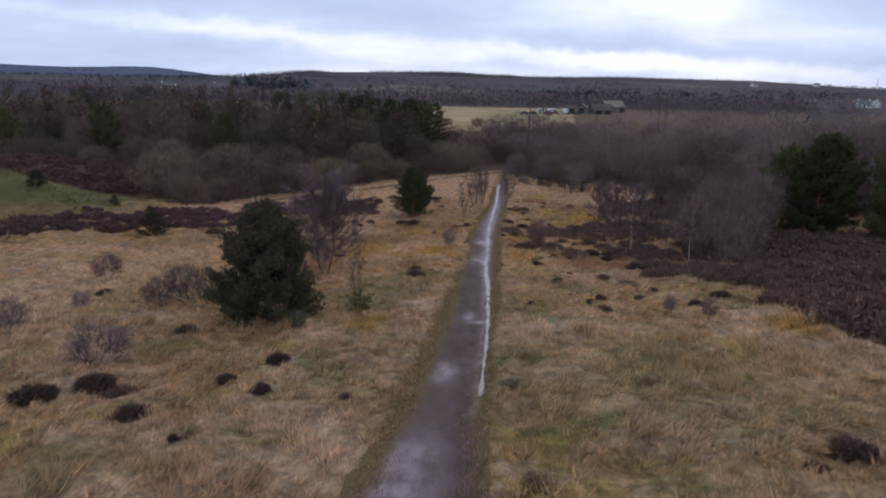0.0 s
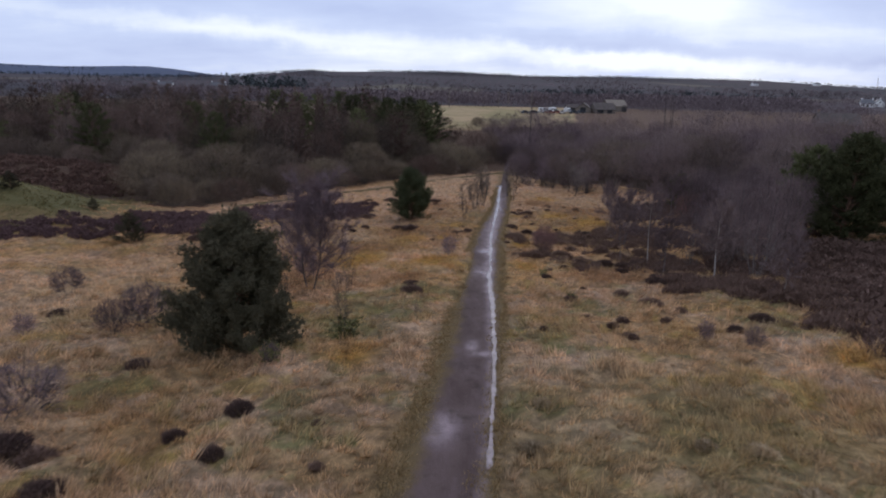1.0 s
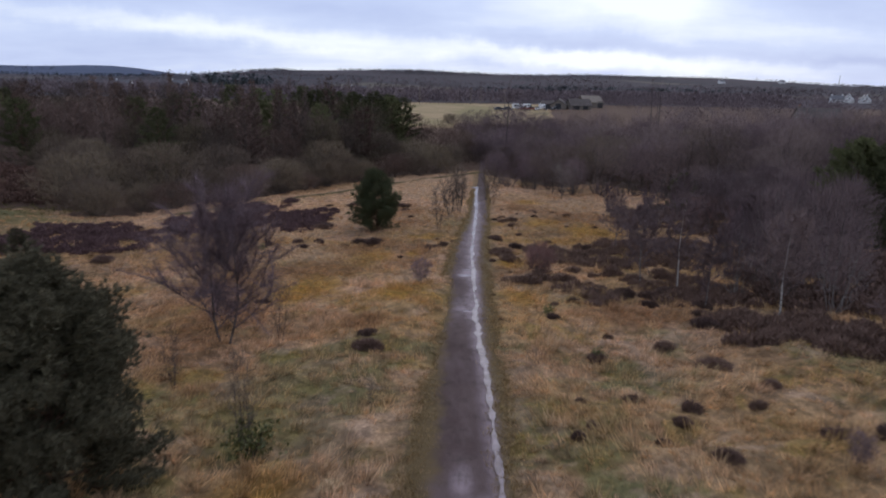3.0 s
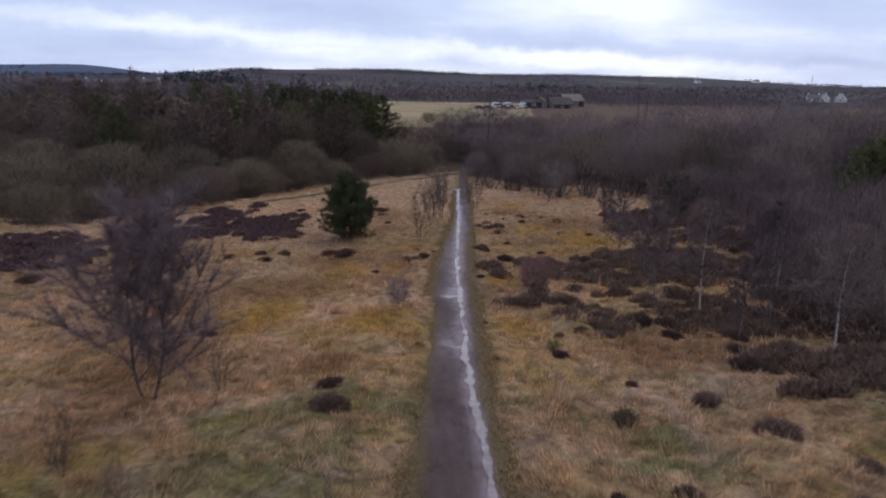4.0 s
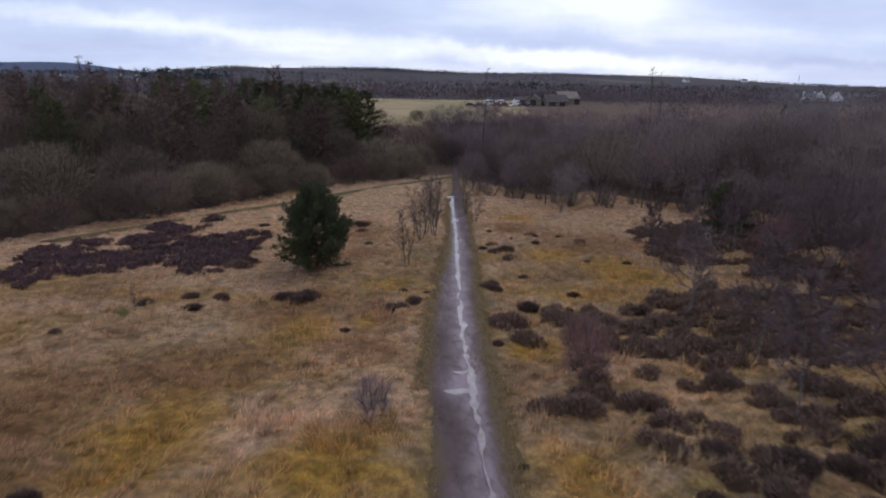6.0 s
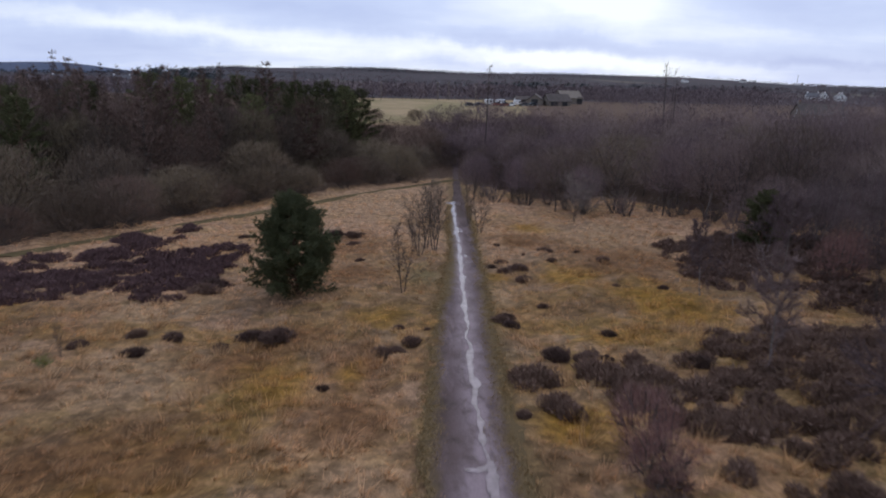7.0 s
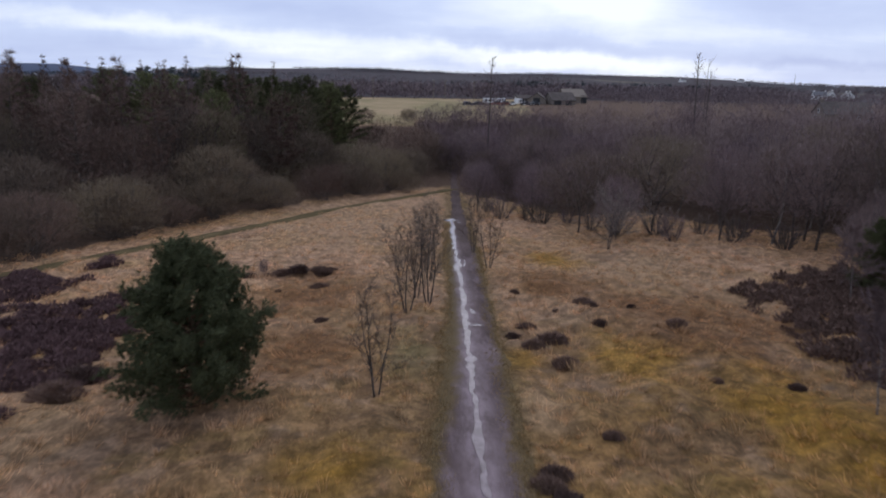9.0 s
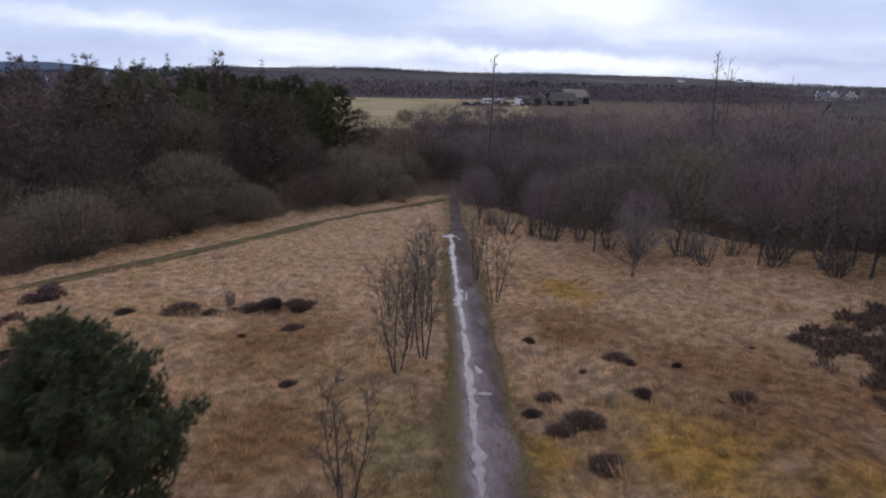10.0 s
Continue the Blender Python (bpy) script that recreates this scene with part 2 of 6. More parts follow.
def path_material():
    """Trodden cinder and mud: brown-violet grit, damp pale silt with its wet sheen painted in lilac, worn earthy edges.
    """
    m, t, b = surface("cinder_path", 0.9, 0.08)
    big = span(t, noise_at(t, 0.35, 5, stretch=(1.6, 0.5, 1)), 0.35, 0.65)
    c = blend(t, big, (0.064, 0.042, 0.039), (0.096, 0.067, 0.063))
    c = blend(t, span(t, noise_at(t, 1.4, 6, 0.7, shift=5.0), 0.50, 0.70), c, (0.048, 0.034, 0.028))
    co = node(t, "ShaderNodeTexCoord")
    sep = node(t, "ShaderNodeSeparateXYZ")
    t.links.new(co.outputs["Object"], sep.inputs[0])
    wet = node(t, "ShaderNodeAttribute", attribute_name="silt")
    streak = span(t, noise_at(t, 0.8, 6, 0.7, (1.6, 0.3, 1), 33.0), 0.42, 0.66)
    silt = math_of(t, "MULTIPLY", math_of(t, "MULTIPLY", span(t, sep.outputs["Y"], 58.0, 80.0, 0.12, 0.55), span(t, sep.outputs["Y"], 112.0, 130.0, 1.0, 0.1)), streak)
    silt = math_of(t, "MAXIMUM", silt, math_of(t, "MULTIPLY", wet.outputs["Fac"], span(t, noise_at(t, 1.5, 6, 0.7, (1.2, 0.5, 1), 3.0), 0.34, 0.62, 0.25, 1.0)))
    # one lilac for pale silt and for the sky's sheen on wet ground
    c = blend(t, silt, c, (0.250, 0.190, 0.205))
    c = blend(t, math_of(t, "MULTIPLY", span(t, noise_at(t, 22.0, 3, 0.7), 0.62, 0.74), 0.6), c, (0.20, 0.17, 0.16))
    line = math_of(t, "MULTIPLY_ADD", sep.outputs["Y"], PATH_SLOPE, PATH_X)
    drift = math_of(t, "MULTIPLY_ADD", math_of(t, "MULTIPLY", span(t, sep.outputs["Y"], 32.0, 50.0), span(t, sep.outputs["Y"], 80.0, 100.0, 1.0, 0.0)), -0.5, 0.22)
    broad = math_of(t, "MULTIPLY", span(t, sep.outputs["Y"], 54.0, 66.0), span(t, sep.outputs["Y"], 80.0, 92.0, 1.0, 0.0))
    drift = math_of(t, "MULTIPLY_ADD", broad, -0.30, drift)
    off = math_of(t, "ABSOLUTE", math_of(t, "SUBTRACT", math_of(t, "SUBTRACT", sep.outputs["X"], line), drift))
    off = math_of(t, "ADD", off, math_of(t, "MULTIPLY", math_of(t, "SUBTRACT", noise_at(t, 0.9, 6, 0.7, shift=9.0), 0.5), 1.3))
    off = math_of(t, "MULTIPLY_ADD", broad, -0.22, off)
    off = math_of(t, "SUBTRACT", off, span(t, sep.outputs["Y"], 13.0, 21.0, 0.50, 0.0))
    c = blend(t, span(t, off, 0.62, 1.28), c, blend(t, noise_at(t, 2.0, 5, 0.7), (0.066, 0.046, 0.024), (0.150, 0.104, 0.052)))
    t.links.new(c, b.inputs["Base Color"])
    t.links.new(math_of(t, "SUBTRACT", 0.92, math_of(t, "MULTIPLY", wet.outputs["Fac"], 0.4)), b.inputs["Roughness"])
    bump_on(t, b, noise_at(t, 9.0, 6, 0.7), 0.8, 0.05)
    return m


def water_material(name, dark, pale, gloss, ior):
    """Shallow rain water over silt."""
    m, t, b = surface(name, gloss, 0.5)
    n = noise_at(t, 2.2, 5, 0.65)
    t.links.new(blend(t, span(t, n, 0.35, 0.65), dark, pale), b.inputs["Base Color"])
    b.inputs["IOR"].default_value = ior
    bump_on(t, b, noise_at(t, 9.0, 3), 0.12, 0.005)
    return m


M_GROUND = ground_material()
M_BLADE = blade_material("dry_grass", (0.60, 0.366, 0.210), 0.86, 1.84)
M_TUSSOCK = blade_material("pale_tussock", (0.50, 0.36, 0.23), 0.85, 1.7)
M_PATH = path_material()
M_WATER = water_material("running_water", (0.115, 0.085, 0.097), (0.205, 0.156, 0.178), 0.24, 1.38)
M_POOL = water_material("muddy_water", (0.055, 0.048, 0.048), (0.105, 0.092, 0.092), 0.16, 1.33)
M_TRACK = wall_material("trodden_turf", (0.060, 0.046, 0.023), (0.130, 0.098, 0.050), 0.9, 1.0)
M_HEATHER = island_material("heather", (0.070, 0.042, 0.037), (0.172, 0.105, 0.088), third=(0.118, 0.076, 0.054))
M_HEATHER_PURPLE = island_material("purple_heather", (0.108, 0.060, 0.062), (0.240, 0.142, 0.138))
M_TWIG_BIRCH = island_material("birch_twigs", (0.122, 0.083, 0.090), (0.250, 0.172, 0.180), third=(0.150, 0.116, 0.094))
M_TWIG_DARK = island_material("dark_birch_twigs", (0.100, 0.068, 0.072), (0.202, 0.140, 0.144), third=(0.122, 0.088, 0.076))
M_TWIG_WILLOW = island_material("willow_twigs", (0.104, 0.074, 0.058), (0.208, 0.150, 0.114), third=(0.122, 0.098, 0.058))
M_TWIG_LARCH = island_material("larch_twigs", (0.084, 0.051, 0.040), (0.168, 0.103, 0.078), third=(0.112, 0.082, 0.072))
M_TWIG_RED = island_material("reddish_twigs", (0.150, 0.078, 0.070), (0.260, 0.145, 0.125))
M_TWIG_BROWN = island_material("brown_twigs", (0.100, 0.070, 0.056), (0.200, 0.144, 0.112), third=(0.112, 0.090, 0.060))
M_TWIG_RUSSET = island_material("russet_twigs", (0.092, 0.056, 0.044), (0.190, 0.118, 0.090), third=(0.112, 0.080, 0.064))
M_TWIG_GREY = island_material("grey_twigs", (0.110, 0.090, 0.082), (0.200, 0.165, 0.145))
M_TWIG_MAUVE = island_material("mauve_twigs", (0.124, 0.086, 0.095), (0.242, 0.172, 0.180))
M_NEEDLE = island_material("pine_needles", (0.060, 0.070, 0.036), (0.174, 0.190, 0.090), 0.8, 0.2)
M_NEEDLE_OLIVE = island_material("olive_pine_needles", (0.050, 0.054, 0.024), (0.132, 0.134, 0.060), 0.85, 0.15)
M_NEEDLE_OLD = island_material("dark_pine_needles", (0.045, 0.041, 0.027), (0.114, 0.100, 0.062), 0.9, 0.1)
M_LEAF = island_material("evergreen_leaves", (0.060, 0.068, 0.016), (0.155, 0.152, 0.040), 0.6, 0.35)
M_BARK = bark_material("dark_bark", (0.045, 0.036, 0.032), (0.120, 0.096, 0.085), 9.0, (1, 1, 0.3))
M_BIRCH = bark_material("birch_bark", (0.060, 0.050, 0.045), (0.42, 0.38, 0.345), 7.0, (1, 1, 2.2), 0.40, 0.47)
M_BIRCH_GREY = bark_material("grey_birch_bark", (0.050, 0.042, 0.040), (0.24, 0.21, 0.195), 7.0, (1, 1, 2.2), 0.40, 0.52)
M_PINE_BARK = bark_material("pine_bark", (0.070, 0.045, 0.032), (0.170, 0.095, 0.060), 8.0, (1, 1, 0.4))
M_DEAD = bark_material("bleached_wood", (0.20, 0.175, 0.155), (0.36, 0.32, 0.28), 8.0, (1, 1, 0.3))
M_FARWOOD = island_material("far_wood", (0.090, 0.068, 0.071), (0.158, 0.120, 0.122))
M_FARPINE = island_material("far_conifers", (0.030, 0.036, 0.038), (0.046, 0.053, 0.055))
M_VERGE = island_material("worn_grass", (0.130, 0.090, 0.042), (0.300, 0.204, 0.102))
M_BENT = island_material("pale_bent_grass", (0.260, 0.190, 0.115), (0.520, 0.390, 0.250))
M_BRACKEN = island_material("dead_bracken", (0.052, 0.030, 0.025), (0.120, 0.070, 0.053))
M_TURF_BLADE = island_material("bank_grass", (0.085, 0.074, 0.030), (0.200, 0.165, 0.075))
M_TWIG_OLIVE = island_material("olive_brown_twigs", (0.058, 0.041, 0.033), (0.126, 0.091, 0.070), third=(0.080, 0.066, 0.034))
M_STONE = wall_material("pale_stone", (0.13, 0.108, 0.090), (0.22, 0.185, 0.155), 1.5)
M_WHITE = wall_material("white_render", (0.66, 0.65, 0.62), (0.80, 0.79, 0.77), 0.8)
M_SLATE = wall_material("slate_roof", (0.070, 0.070, 0.080), (0.135, 0.130, 0.140), 2.0, 0.6)
M_ROOF_BROWN = wall_material("weathered_sheet_roof", (0.055, 0.044, 0.040), (0.105, 0.086, 0.078), 0.9, 0.9)
M_DARK = wall_material("dark_opening", (0.012, 0.012, 0.013), (0.030, 0.030, 0.032), 1.0, 0.5)
M_PAINT = wall_material("white_paint", (0.60, 0.60, 0.60), (0.78, 0.78, 0.77), 1.2, 0.4)
M_CAR = wall_material("dark_car_paint", (0.020, 0.022, 0.026), (0.045, 0.048, 0.055), 1.2, 0.3)
M_RED = wall_material("dull_red_paint", (0.24, 0.07, 0.05), (0.32, 0.10, 0.07), 1.2, 0.5)
M_GLASS = wall_material("dark_window_glass", (0.020, 0.024, 0.030), (0.050, 0.056, 0.066), 0.8, 0.1)
M_RUBBER = wall_material("tyre_rubber", (0.012, 0.012, 0.012), (0.030, 0.030, 0.030), 3.0, 0.9)
M_POLE = wall_material("weathered_pole", (0.13, 0.105, 0.085), (0.24, 0.20, 0.165), 4.0)


# ---- geometry helpers ----
RNG = np.random.default_rng(7)


def soup(name, verts, faces, material, parent=None, smooth=False):
    """One mesh object from arrays; every face of one size."""
    verts, faces = np.asarray(verts, np.float32), np.asarray(faces, np.int32)
    me = bpy.data.meshes.new(name)
    me.vertices.add(len(verts))
    me.vertices.foreach_set("co", verts.ravel())
    n, k = faces.shape
    me.loops.add(n * k)
    me.loops.foreach_set("vertex_index", faces.ravel())
    me.polygons.add(n)
    me.polygons.foreach_set("loop_start", np.arange(0, n * k, k, dtype=np.int32))
    if smooth:
        me.polygons.foreach_set("use_smooth", np.ones(n, bool))
    me.update(calc_edges=True)
    me.materials.append(material)
    ob = new(name, me)
    ob.parent = parent
    return ob


def part(name, bm, material, parent, label=""):
    me = bpy.data.meshes.new(name)
    bm.to_mesh(me)
    bm.free()
    me.materials.append(material)
    ob = new(name, me)
    ob.parent = parent
    return tagged(ob, label)


def box(bm, x0, x1, y0, y1, z0, z1):
    v = [bm.verts.new(p) for p in ((x0, y0, z0), (x1, y0, z0), (x1, y1, z0), (x0, y1, z0), (x0, y0, z1), (x1, y0, z1), (x1, y1, z1), (x0, y1, z1))]
    for f in ((3, 2, 1, 0), (4, 5, 6, 7), (0, 1, 5, 4), (1, 2, 6, 5), (2, 3, 7, 6), (3, 0, 4, 7)):
        bm.faces.new([v[i] for i in f])
    return v


def boxed(name, material, parent, *dims, bevel=0.0, label=""):
    bm = bmesh.new()
    box(bm, *dims)
    if bevel:
        bmesh.ops.bevel(bm, geom=bm.edges[:], offset=bevel, segments=1, affect="EDGES")
    return part(name, bm, material, parent, label)


def lattice(ix, iy, seed):
    h = (ix.astype(np.int64) * 374761393 + iy.astype(np.int64) * 668265263 + seed * 974634777) & 0x7FFFFFFF
    h = ((h ^ (h >> 13)) * 1274126177) & 0x7FFFFFFF
    return ((h ^ (h >> 16)) & 0xFFFF) / 65535.0


def value_noise(x, y, seed=0):
    x, y = np.asarray(x, float), np.asarray(y, float)
    ix, iy = np.floor(x), np.floor(y)
    fx, fy = x - ix, y - iy
    fx, fy = fx * fx * (3 - 2 * fx), fy * fy * (3 - 2 * fy)
    a, b = lattice(ix, iy, seed), lattice(ix + 1, iy, seed)
    c, d = lattice(ix, iy + 1, seed), lattice(ix + 1, iy + 1, seed)
    return (a + (b - a) * fx) * (1 - fy) + (c + (d - c) * fx) * fy - 0.5


# ---- terrain ----
FALL_Y = np.array([-5000, -400, -150, -60, 0, 33, 52, 82, 100, 120, 140, 165, 200, 240, 290, 330, 450, 700, 1200, 1600, 5200], float)
FALL_Z = np.array([20, 18, 12, 6.2, 0, -4.3, -6.55, -9.4, -11.0, -12.5, -13.8, -14.6, -14.0, -10.8, -6.3, -5.2, -5.5, -7, -5, -3, -2], float)


def fall(y):
    m = np.gradient(FALL_Z, FALL_Y)
    i = np.clip(np.searchsorted(FALL_Y, y) - 1, 0, len(FALL_Y) - 2)
    h = FALL_Y[i + 1] - FALL_Y[i]
    s = (np.clip(y, FALL_Y[0], FALL_Y[-1]) - FALL_Y[i]) / h
    return (2 * s**3 - 3 * s**2 + 1) * FALL_Z[i] + (s**3 - 2 * s**2 + s) * h * m[i] + (3 * s**2 - 2 * s**3) * FALL_Z[i + 1] + (s**3 - s**2) * h * m[i + 1]


def bell(x, y, cx, cy, sx, sy):
    return np.exp(-((x - cx) / sx) ** 2 - ((y - cy) / sy) ** 2)


def path_x(y):
    return PATH_X + PATH_SLOPE * np.asarray(y, float)


def path_mid(y):
    """The middle of the worn strip, which drifts a little from the straight line."""
    return path_x(y) + np.interp(y, [30, 50, 66, 80, 92, 104], [0.1, -0.28, -0.58, -0.52, -0.22, 0.1])


def land(x, y):
    """The lie of the land without tussocks: a slope down to a valley, pasture beyond, hills far off."""
    x, y = np.asarray(x, float), np.asarray(y, float)
    z = fall(y) + 1.8 * np.tanh(x / 60) / (1 + np.exp((y - 200) / 30))
    z = z + 7.0 * bell(x, y, -63, 88, 17, 13) + 6.0 * bell(x, y, -84, 133, 36, 12)
    crest = np.interp(x, [-760, -640, -540, -430, -250, 250, 680, 1100, 1330, 1520, 1900, 4000], [0, 3, 15, 31, 33, 33, 31, 26, 18, 11, 9, 6])
    z = z + crest * np.exp(-(((y - 2300) / 620) ** 2)) + 6 * bell(x, y, -250, 1500, 500, 250)
    z = z + 72 * np.exp(-(((y - 3750) / 330) ** 2)) / (1 + np.exp((x + 1330) / 110)) * (0.85 + 0.5 * value_noise(x / 500, 0 * x, 5))
    return z + 9 * np.exp(-(((y - 2300) / 700) ** 2)) * value_noise(x / 330, y / 330, 9)


def track_line(y):
    return np.interp(y, [95, 110, 121, 126.5, 132, 139, 145.7, 150.5, 157, 162.5, 168], [-37, -30, -22.2, -18.5, -14.4, -9.8, -5.0, -2.0, 4.5, 11.0, 17.0])


def ground_height(x, y):
    x, y = np.asarray(x, float), np.asarray(y, float)
    near = 1 / (1 + np.exp((y - 230) / 12))
    off = np.abs(x - path_x(y))
    wild = np.clip((off - 1.3) / 1.5, 0, 1) * near
    wild = wild * np.where((y > 95) & (y < 170), np.clip((np.abs(x - track_line(y)) - 1.2) / 1.4, 0, 1), 1.0)
    bumps = 0.46 * value_noise(x / 1.7, y / 1.7, 1) + 0.30 * value_noise(x / 0.8, y / 0.8, 2) + 0.7 * value_noise(x / 9, y / 9, 3)
    return land(x, y) + bumps * wild - 0.05 * (1 - np.clip((off - 1.2) / 0.5, 0, 1)) * near


# stretches of the heath that differ in growth: centre and half extents of each
TONES = {
    "ochre": ((-6.2, 60.4, 2.6, 4.5), (-0.4, 57.6, 3.0, 3.4), (-6.8, 60.0, 1.9, 4.6), (2.2, 83.4, 1.4, 2.1), (0.9, 75.1, 0.8, 1.4), (15.6, 91.2, 1.5, 3.0), (19.5, 84.4, 2.7, 6.0), (14.0, 77.3, 2.0, 1.4), (7.6, 56.6, 1.5, 2.1), (-3.6, 32.9, 1.2, 1.7), (18.0, 30.6, 0.8, 2.2), (10.5, 92.8, 0.9, 1.6), (16.5, 92.0, 1.7, 2.0), (19.0, 116.4, 1.9, 4.0), (-2.1, 73.8, 1.6, 2.6), (8.8, 68.5, 1.6, 1.6)),
    "brown": ((-12.4, 63.8, 3.2, 10.2), (-7.0, 67.5, 4.5, 3.0), (0.6, 70.0, 1.8, 2.4), (12.6, 52.2, 3.4, 2.0), (-10.2, 53.4, 3.0, 8.0), (-2.1, 79.8, 2.7, 2.2), (-3.8, 76.4, 2.0, 2.1), (-0.3, 108.2, 4.0, 7.6), (16.7, 107.2, 3.6, 5.1), (-2.0, 50.4, 1.0, 1.1), (12.6, 50.4, 2.7, 1.7), (1.1, 76.2, 1.8, 3.2), (19.6, 100.3, 3.2, 4.3), (20.8, 95.1, 3.4, 5.4), (0.6, 96.3, 2.8, 4.4), (24.5, 97.0, 4.2, 5.5)),
    "pale": ((0.5, 140.6, 9.1, 12.5), (-10.2, 86.8, 4.8, 3.2), (-11.6, 74.3, 4.6, 5.0), (0.8, 63.8, 1.8, 3.1), (27.3, 103.4, 1.7, 4.6), (10.2, 87.6, 1.3, 2.4), (-24.0, 48.4, 7.2, 13.8), (23.2, 113.0, 5.6, 3.9), (19.5, 50.1, 4.2, 2.8)),
    "green": ((-4.5, 41.8, 2.1, 2.5), (7.6, 22.5, 4.9, 6.1), (5.7, 95.0, 1.4, 4.1), (-5.0, 38.5, 2.5, 2.6), (-10.4, 16.5, 1.5, 2.2)),
}


def tone_fields(x, y):
    """How far each kind of growth has taken over, with ragged borders."""
    rough = 0.55 * value_noise(x / 3.1, y / 3.1, 131) + 0.45 * value_noise(x / 1.1, y / 1.1, 132) + 0.5 * value_noise(x / 0.45, y / 0.45, 133)
    return {name: np.clip(1.5 * np.max([bell(x, y, a, b, 1.25 * c, 1.25 * d) for a, b, c, d in spots], axis=0) + rough - 0.42, 0, 1) for name, spots in TONES.items()}


def give_tones(ob, x, y):
    for name, values in tone_fields(x, y).items():
        ob.data.attributes.new(name, "FLOAT", "POINT").data.foreach_set("value", values.astype(np.float32))


def axis(lo, hi, fine, far_lo, far_hi, growth):
    mid = np.arange(lo, hi, fine)
    right, step, p = [], fine, mid[-1]
    while p < far_hi:
        step *= growth
        p += step
        right.append(p)
    left, step, p = [], fine, lo
    while p > far_lo:
        step *= growth
        p -= step
        left.append(p)
    return np.array(left[::-1] + list(mid) + right)


def rim_left(x):
    """Where the wood begins, left of the path."""
    return np.interp(x, [-200, -100, -70, -56, -47, -43, -39, -31, -25, -22, -19.5, -10, -4, 4, 12], [152, 150, 138, 126, 112, 101, 103, 116, 121, 130, 141, 149, 157, 162.5, 168])


def rim_right(x):
    """Where the wood begins, right of the path."""
    return np.interp(x, [16, 19, 22, 24, 27, 32, 38, 42, 47, 55, 70, 120], [150, 143, 138, 133, 127, 121, 119, 115, 109, 100, 90, 82])


def build_ground():
    gx, gy = axis(-46, 52, 0.55, -5200, 5200, 1.09), axis(8, 130, 0.55, -700, 4850, 1.065)
    x, y = np.meshgrid(gx, gy)
    v = np.stack([x, y, ground_height(x, y)], -1).reshape(-1, 3)
    n, k = len(gx), len(gy)
    i = (np.arange(k - 1)[:, None] * n + np.arange(n - 1)[None]).ravel()
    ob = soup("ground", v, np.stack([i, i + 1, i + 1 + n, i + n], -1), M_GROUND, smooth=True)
    xs, ys = v[:, 0], v[:, 1]
    ragged = 5 * value_noise(xs / 5, ys / 5, 13)
    wooded = np.maximum((ys > np.where(xs < path_x(ys), rim_left(xs) + 2.5, rim_right(xs) + 20) + ragged) & (ys > 80) & (ys < 1e9), bell(xs, ys, -80, 128, 42, 17) + 0.2 * ragged / 5 > 0.32)
    meadow = (ys > 254 + 0.1 * xs) & (ys < 352) & (xs > -9 + 0.5 * ragged) & (xs < 0.205 * ys - 0.5 + 0.6 * ragged)
    hump = np.clip(2.6 * bell(xs, ys, -64, 89, 23, 18) - 0.45 + 0.12 * ragged, 0, 1)
    for name, values in (("litter", wooded & ~meadow), ("pasture", meadow), ("turf", hump)):
        ob.data.attributes.new(name, "FLOAT", "POINT").data.foreach_set("value", values.astype(np.float32))
    give_tones(ob, xs, ys)
    tagged(ob, "rough moorland of straw grass, moss and sedge falling to a valley", "ground", kind="structure")


def ribbon(name, centre, half, y0, y1, step, lift, material, edge_seed, ragged, across=7, sink=0.06):
    """A strip laid on the land along y, with ragged edges that dip into the turf."""
    ys = np.arange(y0, y1, step)
    mid = centre(ys)
    left = half(ys) + ragged * value_noise(ys / 1.3, ys * 0, edge_seed) + ragged * 0.6 * value_noise(ys / 0.4, ys * 0, edge_seed + 1)
    right = half(ys) + ragged * value_noise(ys / 1.3, ys * 0 + 9, edge_seed + 2) + ragged * 0.6 * value_noise(ys / 0.4, ys * 0 + 9, edge_seed + 3)
    s = np.linspace(-1, 1, across)
    x = mid[:, None] + np.where(s[None] < 0, s[None] * left[:, None], s[None] * right[:, None])
    y = np.repeat(ys[:, None], across, 1)
    z = land(x, y) + lift - sink * np.abs(s[None]) ** 6
    v = np.stack([x, y, z], -1).reshape(-1, 3)
    i = (np.arange(len(ys) - 1)[:, None] * across + np.arange(across - 1)[None]).ravel()
    return soup(name, v, np.stack([i, i + 1, i + 1 + across, i + across], -1), material, smooth=True)


